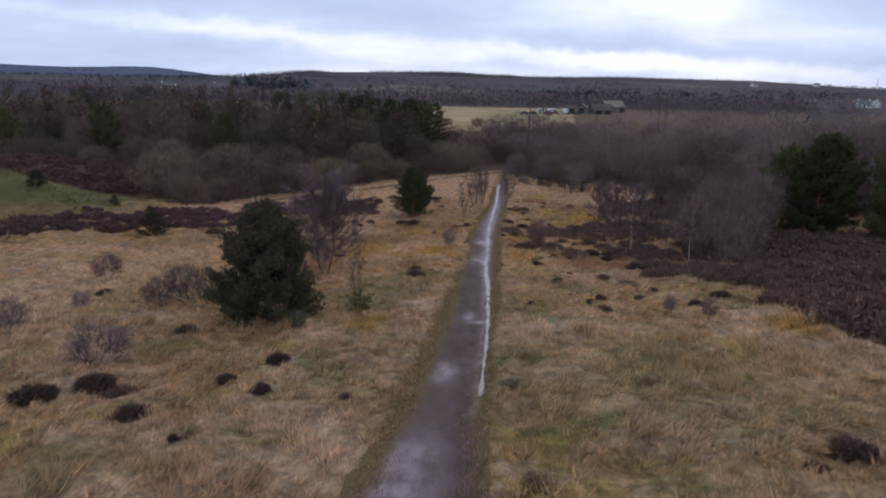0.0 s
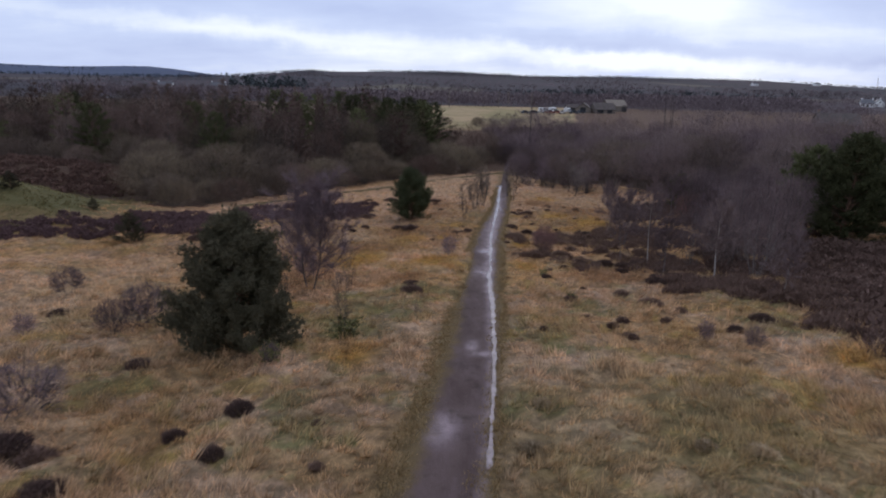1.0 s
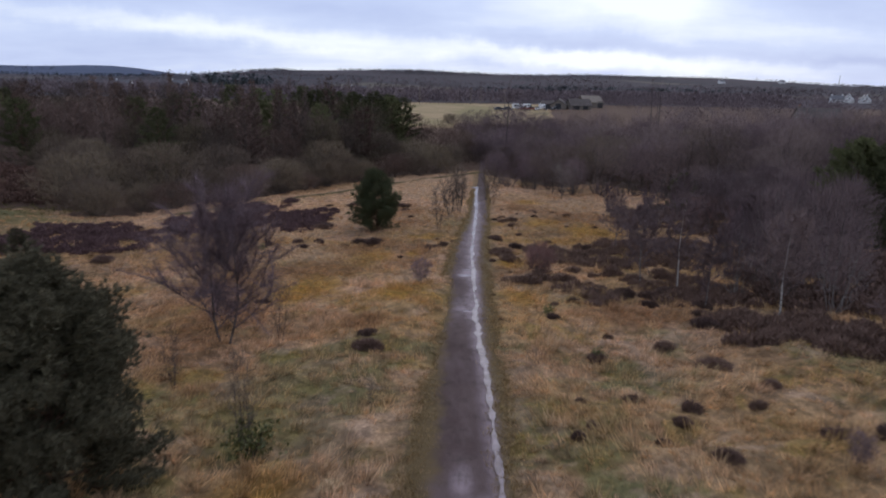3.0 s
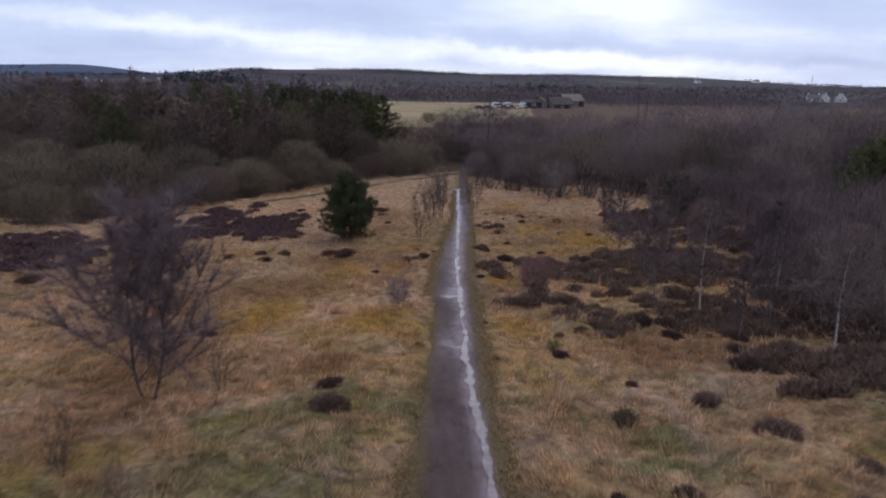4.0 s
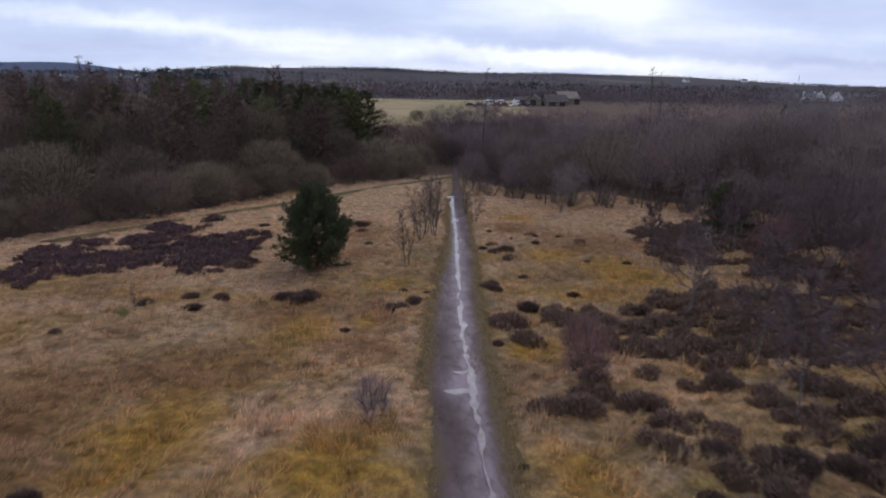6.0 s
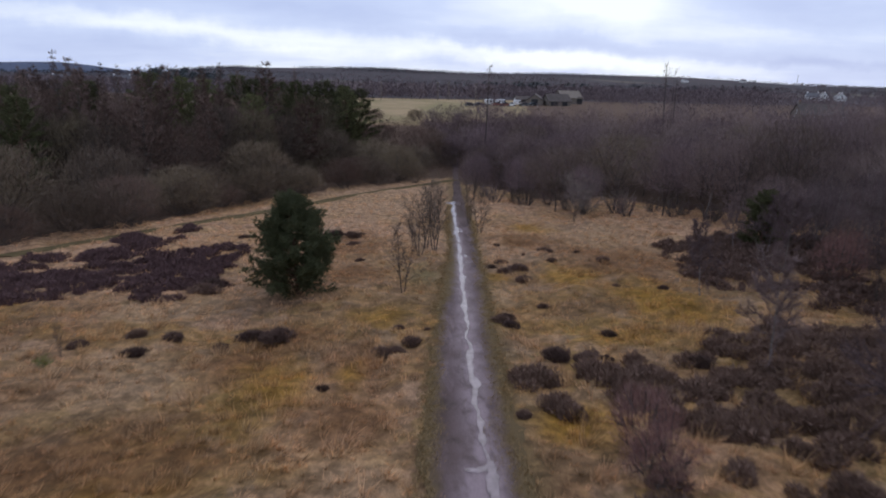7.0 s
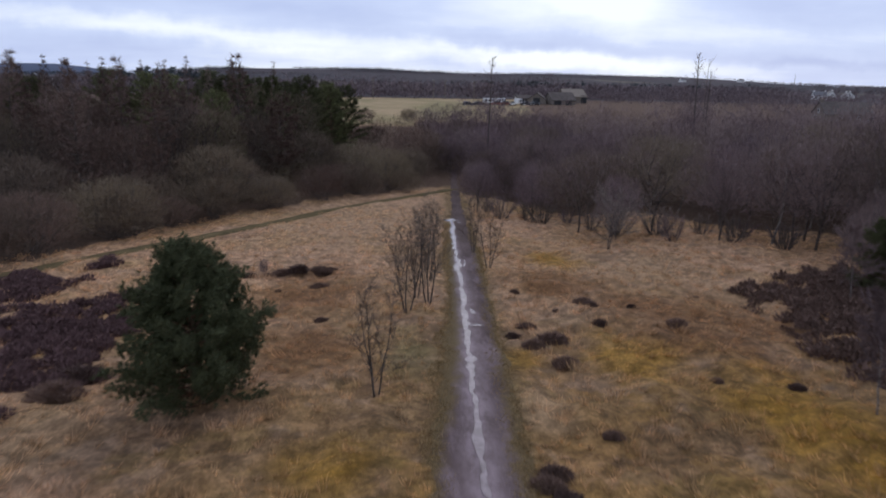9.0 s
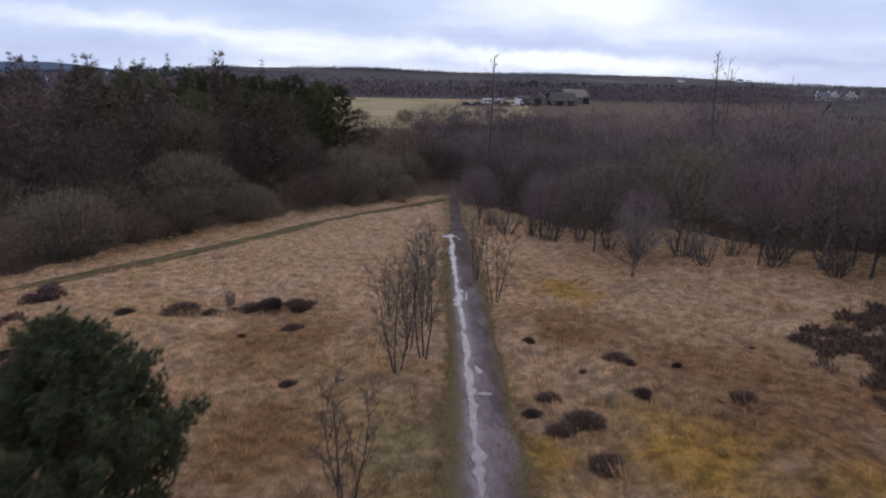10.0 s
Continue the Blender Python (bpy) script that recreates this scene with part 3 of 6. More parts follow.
def pool(y, offset, long, wide, seed):
    """A shallow puddle with an uneven rim."""
    n = 26
    a = np.linspace(0, 2 * math.pi, n, endpoint=False)
    u, w = np.cos(a) + 1, np.sin(a) + 1
    r = 1 + 1.2 * value_noise(u * 1.3, w * 1.3, seed) + 0.7 * value_noise(u * 4, w * 4, seed + 1)
    rings = []
    for k in (1.0, 0.6):
        px = path_x(y) + offset + k * r * wide * np.cos(a)
        py = y + k * r * long * np.sin(a) + 0.9 * wide * value_noise(px * 1.8, px * 0 + seed, seed) * (long < 0.25)
        tilt = 0.35 if long < 0.7 else 1.0
        mid = float(land(path_x(y) + offset, y))
        rings.append(np.stack([px, py, mid + tilt * (land(px, py) - mid) + 0.048 + 0.004 * (k < 1)], -1))
    c = np.array([[path_x(y) + offset, y, mid + 0.053]])
    v = np.concatenate([rings[0], rings[1], c])
    i = np.arange(n)
    j = (i + 1) % n
    tri = np.concatenate([np.stack([i, j, n + j], -1), np.stack([i, n + j, n + i], -1), np.stack([n + i, n + j, i * 0 + 2 * n], -1)])
    ob = soup("puddle", v, tri, M_WATER if y > 50 else M_POOL, smooth=True)
    return tagged(ob, "shallow puddle of rain water on the muddy path", "puddle", "puddles on the path")


build_ground()
trail = ribbon("path", path_mid, lambda y: np.interp(y, [13, 21, 54, 66, 80, 92, 122, 152], [2.0, 1.48, 1.48, 1.72, 1.72, 1.48, 1.48, 0.63]), -70, 190, 0.3, 0.03, M_PATH, 21, 0.40, across=17)
tagged(trail, "straight trodden cinder path with worn grassy edges", "path", kind="structure")
RILL_Y = np.array([20, 29, 38, 45, 51, 58, 64, 73, 82, 97, 106, 117, 126, 134, 141], float)
RILL_OFF = np.array([1.28, 1.18, 0.93, 0.55, 0.26, 0.08, -0.10, -0.35, -0.42, -0.36, -0.42, -0.5, -0.65, -0.68, -0.65], float)


def rill_x(y):
    return path_x(y) + np.interp(y, RILL_Y, RILL_OFF) + np.clip((y - 10) / 70, 0.25, 1) * (0.22 * value_noise(y / 1.6, y * 0, 31) + 0.12 * value_noise(y / 0.5, y * 0, 32))


def rill_half(y):
    base = np.interp(y, [20, 30, 38, 45, 60, 80, 95, 115, 140], [0.055, 0.06, 0.07, 0.105, 0.115, 0.11, 0.125, 0.165, 0.17])
    return base * (1 + 1.3 * value_noise(y / 0.6, y * 0, 33) + 0.8 * value_noise(y / 4.0, y * 0, 34))


at = np.array([v.co[:2] for v in trail.data.vertices])
# where the path turns pale: silt by the rill, painted sheen of puddles
wetness = 1.3 * bell(at[:, 0] - path_x(at[:, 1]), at[:, 1], -0.6, 15.0, 1.0, 2.4) + 1.1 * bell(at[:, 0] - path_x(at[:, 1]), at[:, 1], -0.35, 23.8, 0.55, 1.3) + 1.2 * bell(at[:, 0] - path_x(at[:, 1]), at[:, 1], 0.05, 33.4, 0.28, 0.9) + 1.1 * bell(at[:, 0] - path_x(at[:, 1]), at[:, 1], 0.5, 32.0, 0.5, 0.35) + 0.8 * bell(at[:, 0] - path_x(at[:, 1]), at[:, 1], -0.6, 54.0, 0.6, 2.2) + 0.9 * bell(at[:, 0] - path_x(at[:, 1]), at[:, 1], -0.7, 64.0, 0.6, 1.6) + np.exp(-(((at[:, 0] - rill_x(at[:, 1])) / np.interp(at[:, 1], [20, 50, 60, 75, 110, 135], [0.26, 0.40, 0.50, 0.75, 0.60, 0.2])) ** 2)) * (at[:, 1] > 19) * (at[:, 1] < 142)
trail.data.attributes.new("silt", "FLOAT", "POINT").data.foreach_set("value", np.clip(wetness, 0, 1).astype(np.float32))


def build_rill():
    """Running water as a chain of small level pools, each a step below the last."""
    v, f = [], []
    s = np.array([-1.0, -0.5, 0.5, 1.0])
    for y0 in np.arange(21, 141, 0.36):
        ys = np.array([y0 - 0.03, y0 + 0.12, y0 + 0.25, y0 + 0.40])
        half = np.maximum(rill_half(ys) * (1 + 0.8 * value_noise(ys / 0.25, ys * 0, 41)), 0.02)
        x = rill_x(ys)[:, None] + half[:, None] * s[None]
        z = float(land(rill_x(y0 + 0.18), y0 + 0.18)) + 0.056
        n = len(v) * 16
        v.append(np.stack([x, np.repeat(ys[:, None], 4, 1), np.full((4, 4), z)], -1).reshape(-1, 3))
        q = (np.arange(3)[:, None] * 4 + np.arange(3)[None]).ravel() + n
        f.append(np.stack([q, q + 1, q + 5, q + 4], -1))
    # side strands that part from the main run and join it again
    for y0 in np.arange(93, 117, 0.36):
        if value_noise(y0 / 3.5, 0.0, 47) < 0.05:
            continue
        ys = np.array([y0 - 0.03, y0 + 0.12, y0 + 0.25, y0 + 0.40])
        half = np.maximum(0.22 * rill_half(ys) * (1 + 1.2 * value_noise(ys / 0.3, ys * 0, 43)), 0.012)
        x = rill_x(ys)[:, None] + (0.30 + 0.5 * value_noise(ys / 2.6, ys * 0, 44))[:, None] + half[:, None] * s[None]
        z = float(land(rill_x(y0 + 0.18), y0 + 0.18)) + 0.054
        n = len(v) * 16
        v.append(np.stack([x, np.repeat(ys[:, None], 4, 1), np.full((4, 4), z)], -1).reshape(-1, 3))
        q = (np.arange(3)[:, None] * 4 + np.arange(3)[None]).ravel() + n
        f.append(np.stack([q, q + 1, q + 5, q + 4], -1))
    return soup("rain_water_rill", np.concatenate(v), np.concatenate(f), M_WATER)


tagged(build_rill(), "thin bright run of rain water along the path", "water", kind="structure")
for yy, off, ln, wd in ((53.0, -0.25, 0.10, 0.34),
                        (63.2, -0.72, 0.30, 0.55), (65.2, -0.6, 0.16, 0.36), (98.6, 0.15, 0.14, 0.4), (101.5, 0.1, 0.5, 0.14), (140.2, -0.75, 0.5, 0.6), (138.5, 0.2, 0.2, 0.35)):
    pool(yy, off, ln, wd, int(yy * 3))


tagged(ribbon("grassy_track", track_line, lambda y: 1.35 + 0 * y, 108, 168, 0.3, 0.13, M_TRACK, 51, 0.50, across=9, sink=0.14), "narrow trodden track curving through pale grass", "track", kind="structure")


# ---- plants ----
def tube(p, r, sides):
    """Vertices and quads of a tapered tube along the points p."""
    p, r = np.asarray(p, float), np.asarray(r, float)
    d = np.gradient(p, axis=0)
    d /= np.linalg.norm(d, axis=1)[:, None] + 1e-9
    ref = np.where(np.abs(d[:, 2:3]) > 0.9, np.array([[1.0, 0, 0]]), np.array([[0, 0, 1.0]]))
    u = np.cross(d, ref)
    u /= np.linalg.norm(u, axis=1)[:, None] + 1e-9
    w = np.cross(d, u)
    a = np.linspace(0, 2 * math.pi, sides, endpoint=False)
    v = p[:, None] + r[:, None, None] * (np.cos(a)[None, :, None] * u[:, None] + np.sin(a)[None, :, None] * w[:, None])
    k = np.arange(len(p) - 1)[:, None] * sides + np.arange(sides)[None]
    n = np.arange(len(p) - 1)[:, None] * sides + (np.arange(sides)[None] + 1) % sides
    return v.reshape(-1, 3), np.stack([k, n, n + sides, k + sides], -1).reshape(-1, 4)


class Wood:
    """Collects tubes and slivers for one plant."""

    def __init__(self, seed):
        self.rng = np.random.default_rng(seed)
        self.limbs, self.tv = [], []

    def limb(self, p, r, sides=5):
        """Stout limbs have more sides; those with fewer than six count as boughs."""
        self.limbs.append((*tube(p, r, sides), sides >= 6))

    def slivers(self, base, way, length, width):
        """Thin three-cornered twigs or blades from base along way."""
        n = len(base)
        side = np.cross(way, self.rng.normal(size=(n, 3)))
        side /= np.linalg.norm(side, axis=1)[:, None] + 1e-9
        tri = np.stack([base - side * width[:, None] / 2, base + side * width[:, None] / 2, base + way * length[:, None]], 1)
        self.tv.append(tri.reshape(-1, 3))

    def solid(self, stout=(True, False)):
        """Vertices and faces of the stout limbs, of the boughs, or of both."""
        vs, fs, n = [], [], 0
        for v, f, thick in self.limbs:
            if thick in stout:
                vs.append(v)
                fs.append(f + n)
                n += len(v)
        return np.concatenate(vs), np.concatenate(fs)

    def fuzz(self):
        v = np.concatenate(self.tv)
        return v, np.arange(len(v)).reshape(-1, 3)


def unit(v):
    return v / (np.linalg.norm(v, axis=-1, keepdims=True) + 1e-9)


def bent(rng, start, way, length, n, up, wander):
    """Points of a branch that wanders and turns upward."""
    p, d = [np.asarray(start, float)], unit(np.asarray(way, float))
    for _ in range(n):
        d = unit(d + np.array([0, 0, up]) + rng.normal(size=3) * wander)
        p.append(p[-1] + d * length / n)
    return np.array(p)


def bare_tree(seed, h, spread, stems=1, boughs=16, twigs=1500, girth=0.02, low=0.25, rise=0.7, lean=(0, 0), sliver=0.028, tip=0.12, wander=0.07, spray=1.0):
    """A leafless broad-leaved tree: trunk, boughs, branches and sprays of fine twigs."""
    w = Wood(seed)
    rng = w.rng
    tips = []
    for s in range(stems):
        a = rng.uniform(0, 6.28)
        out = 0.0 if stems == 1 else rng.uniform(0.15, 0.4)
        hh = h * rng.uniform(0.85, 1.0)
        way = (math.cos(a) * out + lean[0], math.sin(a) * out + lean[1], 1)
        p = bent(rng, (math.cos(a) * 0.12 * (stems > 1), math.sin(a) * 0.12 * (stems > 1), -0.15), way, hh, 8, 0.12, wander)
        r = np.linspace(girth * h, girth * h * tip, 9) / (1 if stems == 1 else 1.5)
        w.limb(p, r, 6)
        for b in range(max(3, boughs // stems)):
            t = low + (0.97 - low) * (b + rng.uniform(0, 1)) / max(3, boughs // stems)
            k = min(int(t * 8), 7)
            base = p[k] + (p[k + 1] - p[k]) * (t * 8 - k)
            az = b * 2.4 + rng.uniform(-0.5, 0.5)
            ln = spread * (0.45 + 0.75 * (1 - t)) * rng.uniform(0.6, 1.1) * min(1.0, 0.5 + 2 * t)
            q = bent(rng, base, (math.cos(az), math.sin(az), rise * rng.uniform(0.5, 1.4)), ln, 4, 0.12, 0.13)
            rb = girth * h * 0.22 * (1.1 - t)
            w.limb(q, np.linspace(rb + 0.006, 0.006, 5), 3)
            for c in range(4):
                k2 = rng.integers(1, 5)
                q2 = bent(rng, q[k2], unit(q[k2] - q[k2 - 1]) + rng.normal(size=3) * 0.7, ln * rng.uniform(0.3, 0.6), 2, 0.1, 0.2)
                w.limb(q2, np.linspace(0.012 + rb * 0.2, 0.004, 3), 3)
                tips.append(q2)
            tips.append(q)
    tips = [np.asarray(q) for q in tips]
    pick = rng.integers(0, len(tips), twigs)
    base, way = np.empty((twigs, 3)), np.empty((twigs, 3))
    for i, k in enumerate(pick):
        q = tips[k]
        j = rng.integers(0, len(q) - 1)
        base[i] = q[j] + (q[j + 1] - q[j]) * rng.uniform()
        way[i] = q[j + 1] - q[j]
    way = unit(unit(way) + rng.normal(size=(twigs, 3)) * 0.55 + np.array([0, 0, 0.25]))
    w.slivers(base, way, rng.uniform(0.25, 0.85, twigs) * (spread / 3) ** 0.5 * spray, rng.uniform(0.6, 1.3, twigs) * sliver)
    return w


def shrub(seed, h, wide, stems=26, twigs=1300, sliver=0.03):
    """A many-stemmed dome of bare rods, as of grey willow."""
    w = Wood(seed)
    rng = w.rng
    rods = []
    for s in range(stems):
        a, o = rng.uniform(0, 6.28), rng.uniform(0, 1) ** 0.6
        way = np.array([math.cos(a) * o * wide / 2 / h * 1.25, math.sin(a) * o * wide / 2 / h * 1.25, 1.0 - 0.35 * o])
        start = (math.cos(a) * o * wide * 0.16, math.sin(a) * o * wide * 0.16, -0.1)
        q = bent(rng, start, way, h * rng.uniform(0.66, 0.9) * (1 - 0.12 * o), 5, 0.05, 0.13)
        w.limb(q, np.linspace(0.010 * h + 0.01, 0.006, 6), 3)
        rods.append(q)
    base, way = np.empty((twigs, 3)), np.empty((twigs, 3))
    for i in range(twigs):
        q = rods[rng.integers(0, stems)]
        j = min(4, int(5 * rng.uniform(0.12, 1.0) ** 0.75))
        base[i] = q[j] + (q[j + 1] - q[j]) * rng.uniform()
        way[i] = q[j + 1] - q[j]
    mid = np.array([0, 0, h * 0.2])
    way = unit(unit(way) * 0.35 + 0.8 * unit(base - mid) + rng.normal(size=(twigs, 3)) * 0.4)
    w.slivers(base, way, rng.uniform(0.25, 0.65, twigs) * (h / 5) ** 0.5, rng.uniform(0.6, 1.3, twigs) * sliver)
    return w


def needle_tree(seed, h, wide, clumps=700, blades=11, blade=0.26, profile=None, whorls=15, low=0.06, girth=0.022, tilt=0.25, spiky=0.05, arms=6, fill=0.10):
    """A conifer: trunk, whorled branches and tufts of needles about their outer ends."""
    w = Wood(seed)
    rng = w.rng
    p = bent(rng, (0, 0, -0.15), (0, 0, 1), h, 8, 0.2, 0.03)
    w.limb(p, np.linspace(girth * h, 0.015, 9), 6)
    profile = profile or (lambda t: (1 - t) ** 0.75 * (0.55 + 0.45 * min(1, t * 5)))
    ends, weight = [], []
    for k in range(whorls):
        t = low + (0.97 - low) * (k / (whorls - 1)) ** 0.9
        i = min(int(t * 8), 7)
        base = p[i] + (p[i + 1] - p[i]) * (t * 8 - i)
        for b in range(arms):
            az = b * 6.283 / arms + k * 0.7 + rng.uniform(-0.35, 0.35)
            ln = wide / 2 * profile(t) * rng.uniform(0.58, 1.20) + 0.1
            q = bent(rng, base, (math.cos(az), math.sin(az), tilt * rng.uniform(0.2, 1.6)), ln, 4, 0.10, 0.10)
            w.limb(q, np.linspace(0.008 * h * (1 - t) + 0.008, 0.005, 5), 3)
            ends.append(q)
            weight.append(ln)
    weight = np.array(weight) / sum(weight)
    pick = rng.choice(len(ends), clumps, p=weight)
    for k in pick:
        q = ends[k]
        u = rng.uniform(0.25, 1.05) ** 0.7
        j = min(3, int(u * 4))
        c = q[j] + (q[j + 1] - q[j]) * (u * 4 - j) + rng.normal(size=3) * fill * wide / 5
        d = unit(unit(q[j + 1] - q[j]) * 0.8 + np.array([0, 0, 0.45]))
        way = unit(d[None] + rng.normal(size=(blades, 3)) * 0.75)
        w.slivers(np.repeat(c[None], blades, 0) - way * 0.04, way, rng.uniform(0.6, 1.25, blades) * blade, rng.uniform(0.7, 1.4, blades) * spiky)
    return w


def crown_tree(seed, h, wide, base=0.2, lumps=14, twigs=4000, sliver=0.05, length=0.6, stems=1, girth=0.014, lump=0.26, up=0.35):
    """A leafless tree or shrub with a rounded crown: boughs that end in lumps of fine twigs."""
    w = Wood(seed)
    rng = w.rng
    mid, half = (base + 1) / 2 * h, (1 - base) / 2 * h
    feet = [(0.0, 0.0)] if stems == 1 else [(math.cos(k * 2.4) * 0.06 * wide, math.sin(k * 2.4) * 0.06 * wide) for k in range(stems)]
    if stems == 1:
        w.limb(bent(rng, (0, 0, -0.2), (rng.normal() * 0.08, rng.normal() * 0.08, 1), h * 0.8, 6, 0.1, 0.08), np.linspace(girth * h, 0.02, 7), 6)
    centres = []
    for k in range(lumps):
        a, q = k * 2.4 + rng.uniform(-0.4, 0.4), 1 - 2 * (k + 0.5) / lumps
        q = q * 0.9 + 0.08
        r = math.sqrt(max(0.05, 1 - q * q)) * rng.uniform(0.75, 1.1)
        c = np.array([math.cos(a) * r * wide * 0.36, math.sin(a) * r * wide * 0.36, mid + q * half * 0.74])
        centres.append(c)
        fx, fy = feet[k % len(feet)]
        start = np.array([fx, fy, -0.1]) if stems > 1 else np.array([0, 0, h * rng.uniform(base * 0.6, max(base, 0.3) + 0.15)])
        bow = (start + c) / 2 + np.array([c[0], c[1], 0]) * 0.12 + rng.normal(size=3) * 0.04 * wide
        w.limb([start, bow, c, c + (c - bow) * 0.5], [girth * h * 0.4, girth * h * 0.25, 0.02, 0.008], 4)
        for j in range(3):
            tip = c + unit(rng.normal(size=3) + np.array([c[0], c[1], half * 0.5]) / wide * 2) * lump * wide * 0.8
            w.limb([bow + (c - bow) * 0.6, (bow + tip) / 2 + rng.normal(size=3) * 0.1, tip], [0.025, 0.016, 0.006], 3)
    centres = np.array(centres)
    pick = rng.integers(0, lumps, twigs)
    d = unit(rng.normal(size=(twigs, 3)) + np.array([0, 0, 0.25]))
    size = rng.uniform(0.75, 1.25, lumps)[pick] * lump
    pos = centres[pick] + d * (rng.uniform(0.15, 1, twigs) ** 0.6 * size)[:, None] * np.array([wide, wide, min(wide, half * 2) * 0.9])
    pos[:, 2] = np.maximum(pos[:, 2], 0.05)
    out = unit(pos - np.array([0, 0, h * base * 0.5]))
    way = unit(out * 0.7 + d * 0.3 + np.array([0, 0, up]) + rng.normal(size=(twigs, 3)) * 0.5)
    w.slivers(pos, way, rng.uniform(0.6, 1.3, twigs) * length, rng.uniform(0.6, 1.3, twigs) * sliver)
    return w


def heather(seed, blades=900):
    """A rounded heather bush one metre across: upright wiry shoots over a dark heart."""
    w = Wood(seed)
    rng = w.rng
    a, o = rng.uniform(0, 6.28, blades), rng.uniform(0, 1, blades) ** 0.55
    lump = 1 + 0.5 * value_noise(a * 1.1, a * 0 + seed, seed) + 0.25 * value_noise(a * 3, a * 0, seed + 3)
    top = 0.52 * np.sqrt(np.clip(1 - o**2 * 0.9, 0, 1)) * (0.85 + 0.3 * rng.uniform(size=blades))
    base = np.stack([np.cos(a) * o * 0.46 * lump, np.sin(a) * o * 0.46 * lump, top * rng.uniform(0.0, 0.72, blades) - 0.04], -1)
    way = unit(np.stack([np.cos(a) * o * 0.7, np.sin(a) * o * 0.7, np.ones(blades) * 0.8], -1) + rng.normal(size=(blades, 3)) * 0.35)
    w.slivers(base, way, rng.uniform(0.10, 0.24, blades), rng.uniform(1.0, 2.2, blades) * 0.7 / blades**0.5)
    return w


def plant(name, wood, bark, twigs, label, category, group="", crown="crown", kind=""):
    """An Empty at the root with trunk and crown under it. Pale-barked birches have their dark branches apart."""
    root = new(name)
    if bark in (M_BIRCH, M_BIRCH_GREY) and any(thick for _, _, thick in wood.limbs):
        soup("trunk", *wood.solid((True,)), bark, root, smooth=True)
        soup("branchwork", *wood.solid((False,)), M_BARK, root, smooth=True)
    else:
        soup("trunk", *wood.solid(), bark, root, smooth=True)
    soup(crown, *wood.fuzz(), twigs, root)
    return tagged(root, label, category, group, kind)


def stand(ob, x, y, turn=0.0, size=1.0, wide=1.0, sink=0.05):
    """Set a plant on the ground."""
    z = float(ground_height(x, y)) - sink
    return Matrix.Translation((x, y, z)) @ Matrix.Rotation(turn, 4, "Z") @ Matrix.Diagonal((size * wide, size * wide, size, 1))


def set_thing(ob, x, y, turn=0.0, size=1.0, wide=1.0, sink=0.05):
    ob.matrix_basis = stand(ob, x, y, turn, size, wide, sink)
    return ob


def copy_at(ob, x, y, turn=0.0, size=1.0, wide=1.0, sink=0.05, label=""):
    made = copy_thing(ob, Matrix())
    made.matrix_basis = stand(ob, x, y, turn, size, wide, sink)
    return tagged(made, label)


# single trees of the heath
big_pine = plant("scots_pine", needle_tree(11, 6.4, 6.7, 17000, 12, 0.22, lambda t: (1 - t**1.4) ** 0.80 * (0.88 + 0.12 * min(1, t * 3.2)), 22, 0.02, tilt=0.32, spiky=0.036, fill=0.125),
                 M_PINE_BARK, M_NEEDLE_OLD, "broad bushy dark olive pine standing alone in rough grass", "pine tree")
set_thing(big_pine, -9.05, 34.2, 0.0, 1.03)
centre_pine = plant("scots_pine", needle_tree(14, 6.5, 7.0, 11500, 13, 0.24, lambda t: (1 - t**1.35) ** 0.82 * (0.92 + 0.08 * min(1, t * 4)), 20, 0.01, tilt=0.30, spiky=0.031, arms=8),
                    M_PINE_BARK, M_NEEDLE, "young blue-green pine with stepped branches on pale grass", "pine tree")
set_thing(centre_pine, -2.95, 89.3, 0.6, 1.03)
small_pine = plant("scots_pine", needle_tree(15, 3.3, 3.5, 1500, 8, 0.20, lambda t: (1 - t**1.35) ** 0.82, 12, 0.01, tilt=0.24, spiky=0.06), M_PINE_BARK, M_NEEDLE_OLD, "small dark young pine at the edge of the heather", "pine tree", "young pines on the bank")
set_thing(small_pine, -31.9, 72.8, 1.0)
for x, y, s, turn in ((-52.4, 86.0, 0.66, 2.2), (-43.0, 87.0, 0.44, 0.4)):
    copy_at(small_pine, x, y, turn, s, 1.1)
tall_pine = plant("scots_pine", needle_tree(13, 10.5, 9.0, 7500, 8, 0.34, lambda t: (1 - t**2) ** 0.7 * (0.7 + 0.3 * min(1, t * 4)), 17, 0.04, spiky=0.075),
                  M_PINE_BARK, M_NEEDLE_OLIVE, "tall dark green pine rising above bare birches", "pine tree", "pines in the birch wood")
set_thing(tall_pine, 38.5, 65.5)
for x, y, s, turn in ((45.0, 62.0, 0.97, 1.3), (43.5, 71.0, 0.95, 2.5), (36.2, 101.5, 0.52, 0.3), (51.0, 67.0, 1.0, 4.0), (38.5, 103.0, 0.42, 3.3), (50.0, 57.0, 0.95, 0.9), (55.0, 60.0, 1.0, 2.0), (40.0, 74.0, 0.9, 5.1)):
    copy_at(tall_pine, x, y, turn, s)

# bare trees: a few builds, each copied
birch_a = plant("birch_tree", bare_tree(29, 6.6, 3.9, stems=2, boughs=44, twigs=24000, sliver=0.010, girth=0.012, low=0.12, rise=1.1, spray=1.1), M_BARK, M_TWIG_MAUVE, "leafless birch with a haze of mauve-grey twigs", "birch tree", "birches on the heath")
set_thing(birch_a, -8.4, 48.4, 0.0, 1.06, 1.12)
